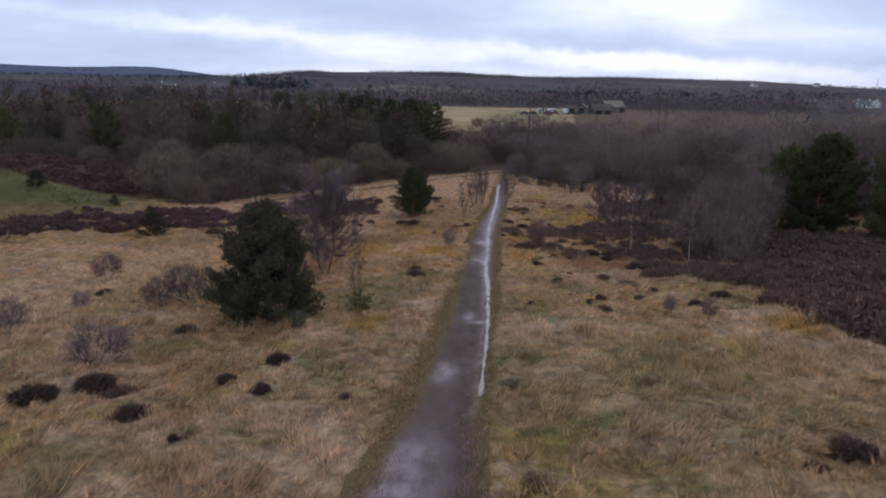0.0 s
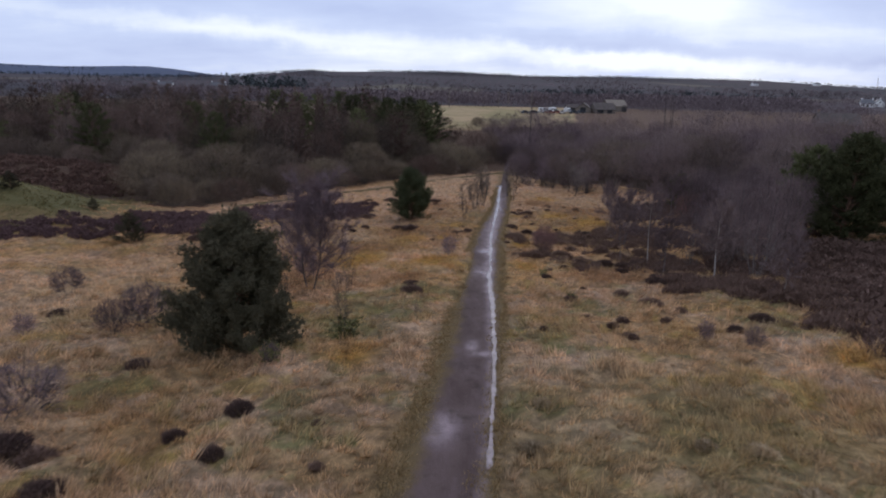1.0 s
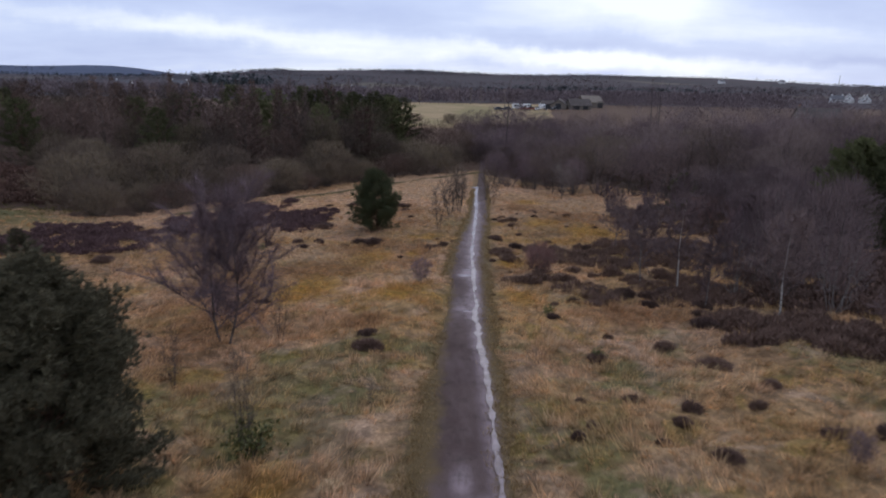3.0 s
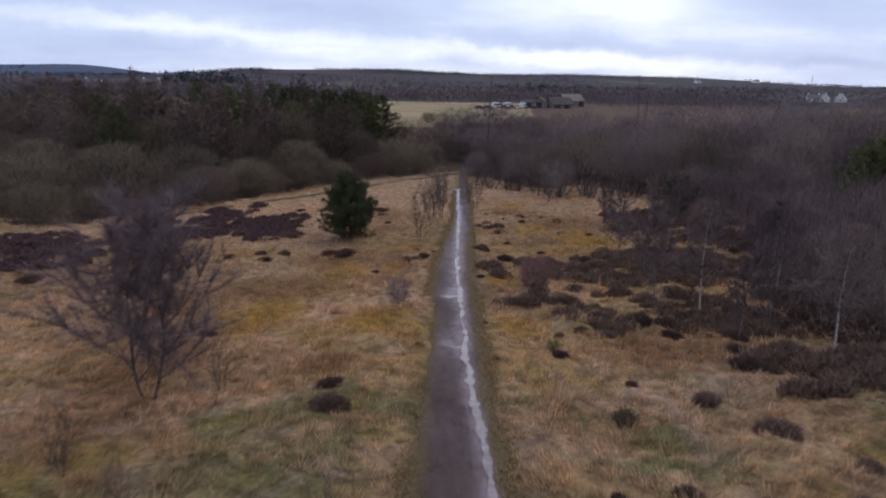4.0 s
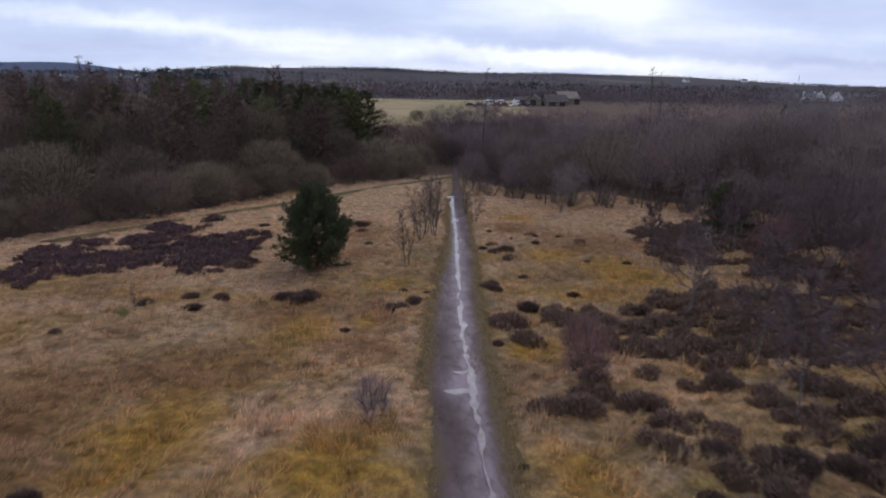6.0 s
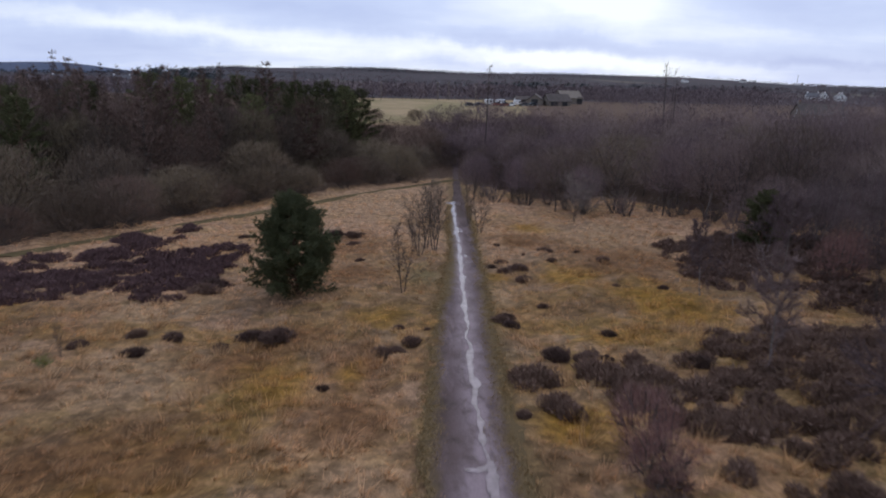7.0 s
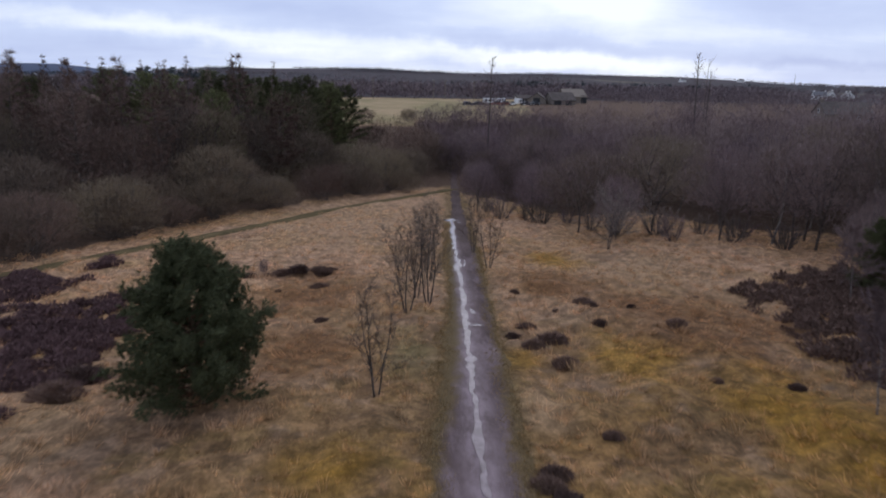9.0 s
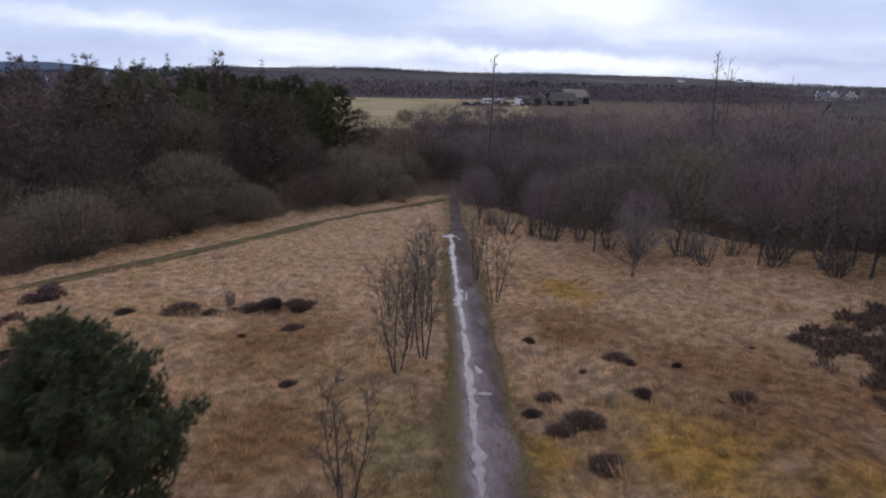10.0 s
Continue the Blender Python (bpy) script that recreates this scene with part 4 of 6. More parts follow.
white_birch = plant("birch_tree", bare_tree(22, 6.2, 2.1, boughs=22, twigs=5200, sliver=0.016, girth=0.009, lean=(0.14, 0.0)), M_BIRCH, M_TWIG_DARK, "leaning white-stemmed birch among dark heather", "birch tree", "birches on the heath")
set_thing(white_birch, 19.8, 49.4)
white_birch_b = plant("birch_tree", bare_tree(23, 5.6, 1.9, boughs=22, twigs=5200, sliver=0.016, girth=0.008), M_BIRCH_GREY, M_TWIG_DARK, "slender white-stemmed birch rising from heather", "birch tree", "birches on the heath")
set_thing(white_birch_b, 15.9, 59.2)
for x, y, s, turn, src in ((17.5, 57.0, 1.1, 0.4, white_birch), (17.3, 52.6, 0.8, 1.0, white_birch_b), (21.1, 42.7, 0.8, 2.2, white_birch_b), (17.8, 64.6, 1.0, 3.0, white_birch_b), (18.2, 71.4, 0.9, 4.0, white_birch_b),
                           (28.3, 69.8, 0.62, 0.5, birch_a), (21.8, 84.3, 0.85, 5.0, white_birch_b), (25.0, 62.0, 1.05, 2.6, white_birch), (34.4, 97.6, 1.0, 1.5, white_birch_b), (36.6, 98.4, 1.1, 3.5, white_birch_b), (32.6, 99.5, 0.9, 5.5, white_birch_b), (31.2, 90.5, 1.0, 0.7, white_birch_b)):
    copy_at(src, x, y, turn, s)
path_tree = plant("young_birch", bare_tree(24, 6.2, 1.9, stems=3, boughs=27, twigs=1900, girth=0.012, rise=1.1, sliver=0.011, low=0.12), M_BARK, M_TWIG_BROWN, "thin several-stemmed bare young tree beside the path", "young tree", "young trees by the path")
set_thing(path_tree, 3.9, 89.6, size=0.85)
for x, y, s, turn in ((7.3, 103.0, 1.12, 1.0), (5.9, 101.7, 1.0, 2.2), (6.6, 104.6, 0.9, 3.7), (7.9, 109.5, 0.95, 4.4), (13.0, 113.6, 0.9, 5.2), (12.9, 120.5, 0.9, 0.3), (6.0, 112.0, 0.7, 1.9), (8.6, 118.0, 0.9, 2.8)):
    copy_at(path_tree, x, y, turn, s)
grey_shrub = plant("bare_shrub", crown_tree(31, 2.0, 2.5, 0.05, 18, 4200, 0.010, 0.22, stems=6, girth=0.007, lump=0.19), M_BARK, M_TWIG_MAUVE, "small grey leafless shrub in rough grass", "shrub", "bare shrubs on the heath")
set_thing(grey_shrub, -24.5, 47.4)
for x, y, s, wd, turn in ((-14.8, 37.3, 1.2, 1.1, 1.0), (-15.8, 35.8, 0.95, 0.8, 2.0), (-14.1, 25.9, 1.0, 1.25, 3.0), (-20.3, 36.0, 0.65, 0.8, 4.0), (-21.3, 30.9, 0.9, 1.0, 5.0), (1.3, 60.4, 0.95, 0.7, 0.5),
                          (-4.5, 36.1, 1.75, 0.38, 1.4), (-5.8, 48.7, 1.45, 0.4, 2.4), (-8.9, 42.6, 1.15, 0.3, 3.3), (-6.8, 31.0, 0.5, 0.8, 0.3), (-0.9, 39.5, 0.55, 0.35, 4.2), (-9.5, 52.5, 1.2, 0.7, 3.0),
                          (-12.8, 78.6, 0.9, 0.4, 1.0), (-12.5, 58.0, 0.5, 1.0, 0.2), (-4.6, 116.0, 0.7, 0.5, 0.9), (14.0, 31.5, 0.6, 0.6, 1.1), (12.5, 33.0, 0.55, 0.6, 2.9)):
    if wd < 0.5:
        copy_at(path_tree, x, y, turn, s * 0.36, 0.75, label="thin bare sapling in rough grass")
    else:
        copy_at(grey_shrub, x, y, turn, s, wd)
red_shrub = plant("bare_shrub", crown_tree(32, 2.3, 2.6, 0.04, 18, 4200, 0.012, 0.24, stems=6, girth=0.007, lump=0.19), M_BARK, M_TWIG_RED, "reddish leafless birch scrub among heather", "shrub", "reddish scrub in the heather")
set_thing(red_shrub, 10.6, 66.3)
for x, y, s, turn in ((9.9, 63.6, 0.9, 2.0), (32.0, 86.0, 1.5, 1.0), (31.0, 74.0, 1.6, 3.0), (35.5, 90.0, 1.4, 0.3)):
    copy_at(red_shrub, x, y, turn, s)


def leafy(seed):
    w = Wood(seed)
    for k in range(7):
        a = k * 0.9
        w.limb(bent(w.rng, (0, 0, -0.05), (math.cos(a) * 0.5, math.sin(a) * 0.5, 1), 0.9, 3, 0.1, 0.1), np.linspace(0.02, 0.006, 4), 3)
    b = w.rng.normal(size=(420, 3)) * np.array([0.3, 0.3, 0.24]) + np.array([0, 0, 0.55])
    w.slivers(b, unit(w.rng.normal(size=(420, 3)) + np.array([0, 0, 0.8])), w.rng.uniform(0.08, 0.2, 420), w.rng.uniform(0.05, 0.09, 420))
    return w


green_bush = plant("evergreen_bush", leafy(33), M_BARK, M_LEAF, "small bright evergreen bush in the grass", "bush", "evergreen bushes on the heath", crown="leaves")
set_thing(green_bush, -4.3, 36.0, size=1.2)
for x, y, s in ((-6.9, 31.2, 0.9), (8.2, 51.9, 0.6), (8.7, 44.1, 0.5), (-12.8, 77.0, 0.6)):
    copy_at(green_bush, x, y, s * 5, s)

# dead standing trees
dead = plant("dead_tree", bare_tree(25, 22, 2.2, boughs=12, twigs=120, girth=0.007, low=0.74, rise=1.2, tip=0.35, sliver=0.05, wander=0.015), M_BARK, M_TWIG_BIRCH, "tall thin dead tree standing above the wood", "dead tree", "dead trees above the wood")
set_thing(dead, 24.2, 177.5, 0.0, 1.12)
copy_at(dead, 54.9, 164.8, 2.0, 1.10)
forked = plant("dead_tree", bare_tree(27, 19, 3.0, stems=3, boughs=9, twigs=150, girth=0.010, low=0.7, rise=1.2, tip=0.3, sliver=0.04, wander=0.03), M_BARK, M_TWIG_BIRCH, "tall forked dead tree standing above the wood", "dead tree", "dead trees above the wood")
set_thing(forked, 56.6, 165.5, 0.5, 1.16, 0.65)
fallen = plant("dead_branch", bare_tree(26, 4.0, 1.6, boughs=7, twigs=30, girth=0.012, rise=0.3, lean=(0.9, 0.2)), M_DEAD, M_TWIG_GREY, "bleached dead branches arching over heather", "dead branch")
set_thing(fallen, 28.5, 86.5, 2.6)

# heather bushes standing apart
HEATHER_LABEL = "low rounded dark brown heather bush on the grass"
heath = []
for k in range(5):
    ob = soup("heather_bush", *heather(60 + k, 2000).fuzz(), M_HEATHER)
    tagged(ob, HEATHER_LABEL, "heather", "heather bushes on the heath")
    heath.append(ob)
used = set()


def bush_at(x, y, w, k):
    src = heath[k % 5]
    m = stand(src, x, y, k * 1.3, w * 1.0, 1.0, 0.03) @ Matrix.Diagonal((1.1, 1.0, 0.66 + 0.20 / max(w, 0.5), 1))
    if k % 5 in used:
        ob = src.copy()
        scene.collection.objects.link(ob)
    else:
        used.add(k % 5)
        ob = src
    ob.matrix_basis = m
    return ob


NEAR = ((10.1, 15.2, 0.7), (11.7, 16.0, 1.4), (-7.9, 18.1, 0.4), (-10.4, 20.6, 1.2), (-3.1, 21.4, 0.5), (-14.4, 21.6, 1.4), (-6.4, 22.4, 0.7), (-11.8, 22.7, 1.3), (-12.9, 23.0, 1.4), (-8.2, 24.2, 0.8), (-3.6, 24.3, 0.4), (-6.5, 25.6, 0.9),
        (-1.2, 27.9, 0.3), (-12.4, 30.8, 1.0), (9.2, 33.6, 0.7), (14.6, 34.5, 0.9), (13.3, 34.8, 1.0), (8.1, 35.3, 0.5), (5.5, 35.4, 0.5), (17.8, 36.3, 1.1), (6.3, 36.4, 0.5), (16.8, 36.4, 1.1), (9.2, 36.6, 0.6), (10.1, 37.9, 0.8),
        (12.5, 37.9, 0.6), (6.6, 38.9, 0.5), (8.5, 39.1, 0.7), (13.7, 39.4, 0.7), (-21.6, 41.0, 1.2), (13.1, 42.6, 1.4), (8.6, 43.8, 0.8), (-1.4, 46.1, 1.2))
MIDDLE = ((12.1, 45.3, 1.0), (10.1, 47.3, 0.5), (-1.5, 48.0, 1.1), (15.4, 48.2, 1.3), (18.4, 50.4, 1.6), (16.2, 50.6, 1.2), (8.2, 50.8, 0.7), (5.4, 50.9, 0.3), (17.4, 52.7, 1.2), (-2.0, 52.8, 0.2), (16.3, 53.5, 0.7), (14.4, 53.5, 1.0),
          (11.2, 53.7, 1.4), (9.1, 54.0, 0.5), (10.2, 54.3, 0.7), (12.6, 54.7, 1.2), (15.3, 55.6, 1.4), (13.8, 56.0, 1.3), (16.9, 56.4, 1.5), (5.8, 57.0, 0.3), (12.0, 57.0, 1.3), (-8.6, 57.3, 0.9), (7.3, 69.0, 0.6), (12.9, 71.8, 1.5),
          (-24.9, 72.0, 1.5), (16.0, 72.8, 1.1), (-0.2, 73.4, 0.5), (-15.2, 73.9, 0.7), (12.3, 74.3, 0.7), (11.5, 74.4, 1.3), (10.1, 74.6, 1.2), (18.8, 76.1, 0.9), (2.3, 77.1, 1.0), (3.0, 77.4, 0.9), (21.9, 77.4, 1.3), (14.0, 78.5, 0.8), (-9.5, 78.5, 1.1),
          (-5.5, 79.0, 0.8), (-2.8, 79.8, 1.6), (3.8, 78.4, 1.0), (3.3, 80.5, 0.6), (-4.2, 80.0, 1.4), (-8.1, 80.2, 1.0), (-12.7, 80.3, 0.9), (4.8, 80.7, 0.4), (8.95, 81.4, 1.0), (-10.3, 81.5, 1.0), (12.2, 84.7, 0.7))
FAR = ((9.3, 82.2, 1.0), (9.3, 80.6, 0.9), (11.9, 94.6, 1.1), (-3.1, 115.6, 1.5), (-0.4, 115.9, 1.4), (0.6, 116.0, 1.2), (16.8, 100.6, 0.8), (21.0, 87.5, 0.7), (18.2, 88.7, 0.7), (-9.2, 91.1, 2.0), (12.7, 92.2, 1.2), (-9.3, 93.3, 2.0), (13.0, 95.2, 1.6), (19.8, 95.6, 1.1), (11.1, 96.2, 0.7), (16.1, 97.2, 0.9), (12.1, 97.4, 1.0), (19.0, 99.9, 0.5), (14.5, 100.0, 0.4),
       (0.9, 101.1, 0.7), (16.6, 101.5, 1.3), (24.8, 103.2, 0.4), (13.1, 104.9, 0.7), (-2.6, 109.2, 0.5), (0.1, 110.8, 1.2), (-5.5, 114.5, 1.2), (-11.0, 115.0, 1.1), (-7.4, 115.2, 2.4), (-1.7, 115.4, 1.6), (-4.3, 115.9, 0.8), (-0.3, 116.0, 1.6))
for k, (x, y, w) in enumerate(NEAR + MIDDLE + FAR):
    bush_at(x, y, w, k)


# pale tussocks that stand out from the turf
tuft = soup("grass_tussock", *heather(71, 700).fuzz(), M_BENT)
tagged(tuft, "pale rounded tussock of dead grass in green turf", "tussock", "tussocks by the path")
for k, (x, y) in enumerate(((9.2, 21.4), (9.2, 18.6), (2.6, 16.5), (2.7, 14.6), (3.8, 25.3), (7.8, 21.6), (9.2, 21.2), (9.1, 18.4), (3.0, 22.1), (5.7, 28.4), (-4.2, 24.8), (-7.6, 18.4), (-1.6, 33.2), (-4.0, 29.0))):
    ob = tuft if k == 0 else tuft.copy()
    if k:
        scene.collection.objects.link(ob)
    ob.matrix_basis = stand(ob, x, y, k * 1.9, 0.55 + 0.25 * ((k * 3) % 5) / 5, 1.15, 0.03)


# heather beds: many bushes grown together
def bed(name, spots, count, seed, size, label, gap=-0.24, material=None, blades=150, tall=1.1, grain=2.2):
    rng = np.random.default_rng(seed)
    src = [heather(80 + k, blades).fuzz()[0] for k in range(4)]
    vs = []
    area = [rx * ry for _, _, rx, ry, _ in spots]
    for k in range(count):
        cx, cy, rx, ry, turn = spots[rng.choice(len(spots), p=np.array(area) / sum(area))]
        a, r = rng.uniform(0, 6.28), rng.uniform() ** 0.5 * rng.uniform(0.9, 1.08)
        u, v = math.cos(a) * r * rx, math.sin(a) * r * ry
        x, y = cx + u * math.cos(turn) - v * math.sin(turn), cy + u * math.sin(turn) + v * math.cos(turn)
        if value_noise(x / grain, y / grain, 77) < gap or abs(x - float(path_x(y))) < 1.6:
            continue
        s = size * rng.uniform(0.6, 1.3)
        c, d = math.cos(k), math.sin(k)
        p = src[k % 4] * s
        q = np.stack([p[:, 0] * c - p[:, 1] * d + x, p[:, 0] * d + p[:, 1] * c + y, p[:, 2] * tall + float(ground_height(x, y)) - 0.04], -1)
        vs.append(q)
    v = np.concatenate(vs)
    return tagged(soup(name, v, np.arange(len(v)).reshape(-1, 3), material or M_HEATHER), label, "bracken" if material is M_BRACKEN else "heather", kind="stuff")


bed("heather_bed", ((8.6, 72.9, 1.0, 1.8, 0), (11.4, 73.4, 1.5, 2.7, 0), (7.4, 65.4, 0.6, 0.9, 0), (9.9, 64.4, 1.2, 2.7, 0), (8.6, 61.2, 1.4, 1.1, 0), (13.4, 72.4, 0.6, 2.0, 0), (13.4, 67.0, 1.6, 3.8, 0), (17.2, 70.4, 2.6, 4.1, 0), (11.0, 58.6, 1.1, 3.1, 0),
                    (12.6, 57.2, 1.2, 3.2, 0), (15.5, 63.2, 2.0, 2.8, 0), (21.7, 76.0, 0.9, 2.0, 0), (15.8, 59.1, 1.3, 4.8, 0), (18.8, 58.7, 1.8, 4.7, 0), (21.5, 68.7, 2.2, 4.8, 0), (26.4, 66.7, 3.5, 7.5, 0), (20.6, 55.7, 1.4, 3.3, 0), (19.5, 71.0, 3.4, 5.6, 0), (23.5, 74.5, 3.2, 4.0, 0), (16.5, 67.0, 3.6, 4.4, 0), (9.6, 72.6, 1.8, 2.2, 0), (11.8, 71.6, 1.8, 2.6, 0), (10.4, 69.4, 1.8, 1.6, 0)), 2000, 5, 0.95, "dense brown-purple heather bed beside the path", -0.07, blades=300, grain=1.25)
bed("heather_bed", ((16.5, 45.5, 1.3, 1.0, 0), (19.5, 46.5, 2.2, 1.6, 0.2), (22.0, 43.0, 3.6, 4.5, 0), (20.5, 50.5, 2.6, 3.0, 0), (17.6, 49.0, 1.6, 1.2, 0), (22.5, 36.0, 3.0, 3.0, 0), (19.0, 54.5, 2.0, 2.4, 0), (22.5, 58.0, 3.0, 3.0, 0)), 470, 61, 1.25, "dark brown heather bushes growing close under birches", -0.10, blades=420)
bed("heather_bed", ((26.5, 43.0, 3.0, 5.5, 0), (25.0, 53.0, 3.6, 4.0, 0), (29.0, 38.0, 7.0, 8.0, 0), (33.0, 51.0, 8.0, 9.0, 0), (42.0, 57.0, 8.0, 7.0, 0), (34.0, 61.0, 6.0, 5.0, 0), (23.5, 31.5, 4.0, 3.4, 0), (25.5, 27.0, 5.0, 4.6, 0), (20.5, 22.5, 2.2, 2.6, 0)), 2300, 6, 1.4, "dark heather and scrub under the birches", -0.36, blades=100)
bed("heather_bed", ((30.5, 101.5, 3.6, 3.6, 0), (29.0, 95.0, 3.4, 3.4, 0), (35.0, 97.0, 6.5, 7.5, 0), (40.0, 98.0, 8.0, 7.0, 0), (29.5, 87.5, 4.8, 4.2, 0), (26.2, 90.5, 2.6, 2.6, 0), (33.0, 80.0, 6.0, 5.0, 0), (38.0, 105.0, 6.0, 4.0, 0), (34.0, 73.0, 6.0, 5.0, 0)), 1300, 7, 1.2, "dark heather bed in front of the birch wood", -0.2, blades=150)
bed("heather_bed", ((-28.0, 87.0, 6.0, 6.0, 0.4), (-22.0, 94.0, 6.0, 5.0, 0.5), (-17.0, 99.0, 5.5, 5.0, 0.5), (-24.0, 102.0, 6.0, 7.0, 0.3), (-33.0, 83.0, 6.0, 6.5, 0.4), (-11.0, 101.5, 2.4, 1.0, 0), (-20.5, 110.0, 3.0, 4.5, 0.3),
                    (-27.5, 80.0, 4.5, 4.0, 0.3), (-31.0, 93.0, 5.0, 4.0, 0.4), (-36.0, 90.0, 4.0, 3.5, 0.4), (-40.0, 78.0, 6.0, 5.0, 0.3), (-47.0, 73.0, 6.0, 3.5, 0.4), (-14.5, 94.0, 3.4, 2.6, 0), (-11.0, 91.0, 3.0, 2.2, 0), (-13.0, 105.5, 4.0, 4.0, 0), (-19.0, 116.0, 4.0, 3.0, 0.4), (-20.2, 116.0, 3.8, 5.8, 0), (-13.4, 101.4, 2.2, 4.6, 0), (-9.4, 92.6, 1.2, 1.6, 0), (-13.2, 96.6, 3.7, 5.0, 0), (-12.4, 102.6, 2.8, 3.1, 0)), 3200, 8, 1.0, "wide flat purple-brown heather bed in pale grass", -0.16, blades=150, material=M_HEATHER_PURPLE)
bed("bracken_bed", ((-85.0, 128.0, 34.0, 14.0, 0.0), (-102.0, 121.0, 22.0, 12.0, 0), (-57.0, 123.0, 10.0, 5.0, 0)), 1500, 9, 1.9, "rough dead bracken on the slope below the wood", -0.5, M_BRACKEN, 80)


# ---- woods ----
def scatter(rng, n, x0, x1, y0, y1, ok, gap):
    got = []
    for _ in range(n * 40):
        x, y = rng.uniform(x0, x1), rng.uniform(y0, y1)
        if ok(x, y) and all((x - a) ** 2 + (y - b) ** 2 > gap * gap for a, b in got):
            got.append((x, y))
            if len(got) == n:
                break
    return got


def clear_of_path(x, y):
    return abs(x - float(path_x(y))) > 2.6 or y > 186


def wood(kinds, spots, rng, low, high, wide=(0.85, 1.2), taller=lambda x: 1.0):
    placed = set()
    for x, y in spots:
        k = rng.integers(0, len(kinds))
        s, wd, turn = rng.uniform(low, high) * taller(x), rng.uniform(*wide), rng.uniform(0, 6.28)
        if k in placed:
            copy_at(kinds[k], x, y, turn, s, wd)
        else:
            placed.add(k)
            set_thing(kinds[k], x, y, turn, s, wd)


def brush(name, spots, seed, h, wide, material, label, slivers=90, width=0.3, taller=lambda x: 1.0, dome=False):
    """The depth of a wood behind its first rows: close sprays of bare twigs, past counting."""
    rng = np.random.default_rng(seed)
    w = Wood(seed)
    for x, y in spots:
        hh = h * rng.uniform(0.75, 1.12) * taller(x)
        a, o, t = rng.uniform(0, 6.28, slivers), rng.uniform(0, 1, slivers) ** 0.5, rng.uniform(0.02, 1.0, slivers)
        r = wide * 0.5 * np.sqrt(np.clip(1 - (2 * t - 0.9) ** 2 / 1.25, 0.03, 1)) * o
        base = np.stack([x + np.cos(a) * r, y + np.sin(a) * r, float(land(x, y)) + (t - 0.12) * hh], -1)
        way = unit(np.stack([np.cos(a) * o * 0.5, np.sin(a) * o * 0.5, np.ones(slivers)], -1) + rng.normal(size=(slivers, 3)) * 0.5)
        if dome:
            d = unit(rng.normal(size=(slivers, 3)) * np.array([1, 1, 0.9]) + np.array([0, -0.25, 0.55]))
            d[:, 2] = np.abs(d[:, 2])
            base = np.array([x, y, float(land(x, y)) + 0.1 * hh]) + d * np.array([wide / 2, wide / 2, hh * 0.8]) * rng.uniform(0.55, 1.0, slivers)[:, None]
            way = unit(d + np.array([0, 0, 0.3]) + rng.normal(size=(slivers, 3)) * 0.5)
        w.slivers(base, way, rng.uniform(0.08, 0.2, slivers) * hh * (0.6 if dome else 1.0), rng.uniform(0.5, 1.4, slivers) * width)
    return tagged(soup(name, *w.fuzz(), material), label, "woodland", kind="stuff")


wrng = np.random.default_rng(17)
brush("birch_wood", scatter(wrng, 110, 18, 42, 148, 250, lambda x, y: clear_of_path(x, y) and y > rim_right(x) + 20, 3.2), 300, 10.0, 5.5, M_TWIG_BIRCH, "bare birch wood closing behind the path", 420, 0.075, lambda x: float(np.interp(x, [18, 26, 33, 41], [0.60, 0.74, 0.92, 0.98])))
HUES = (M_TWIG_BIRCH, M_TWIG_MAUVE, M_TWIG_BIRCH, M_TWIG_BROWN, M_TWIG_BIRCH)
right_kinds = [plant("birch_tree", crown_tree(100 + k, 9.6, 7.0 + 0.5 * k, 0.16 + 0.02 * k, 17, 5000, 0.029, 0.62, girth=0.012, lump=0.23), M_BIRCH_GREY if k == 2 else M_BARK, HUES[k],
                     "leafless birch of the purple-brown wood", "birch tree", "trees of the birch wood") for k in range(5)]
wood(right_kinds, scatter(wrng, 200, 16, 120, 80, 240, lambda x, y: y > rim_right(x) + 0.5 and y < rim_right(x) + 62 and clear_of_path(x, y), 3.6), wrng, 0.72, 1.15, (0.85, 1.15),
     taller=lambda x: float(np.interp(x, [16, 24, 31, 42, 60], [0.66, 0.82, 0.97, 1.08, 1.25])))
brush("birch_wood", scatter(wrng, 330, 19, 170, 100, 275, lambda x, y: rim_right(x) + 22 < y < 262 + 0.1 * x and y < rim_right(x) + 130 and clear_of_path(x, y) and x > 38, 3.2), 301, 14.5, 6.0, M_TWIG_BIRCH, "deep bare birch wood, a purple-brown haze of twigs", 420, 0.085, lambda x: float(np.interp(x, [38, 50, 66], [0.72, 0.86, 1.02])), dome=True)
thicket = [plant("birch_tree", crown_tree(110 + k, 6.4, 4.4 + 0.4 * k, 0.20, 13, 3000, 0.022, 0.5, stems=3, girth=0.012, lump=0.25), M_BIRCH_GREY if k == 1 else M_BARK, M_TWIG_DARK,
                 "small leafless birch of the heather thicket", "birch tree", "birches of the thicket") for k in range(3)]
wood(thicket, scatter(wrng, 84, 20, 64, 32, 110, lambda x, y: x > 26.5 + 2.5 * math.sin(y / 7) and y < rim_right(x) + 6 and not (79 < y < 119 and x < 38) and not (64 < y < 80 and x < 31) and not (y < 66 and 0.53 < x / (y - 2) < 0.95), 2.3) + scatter(wrng, 16, 20, 36, 44, 82, lambda x, y: x > 25.5 + 1.5 * math.sin(y / 5) and not (y < 66 and 0.53 < x / (y - 2) < 0.95) and not (64 < y and x < 30), 2.0), wrng, 0.65, 1.1)
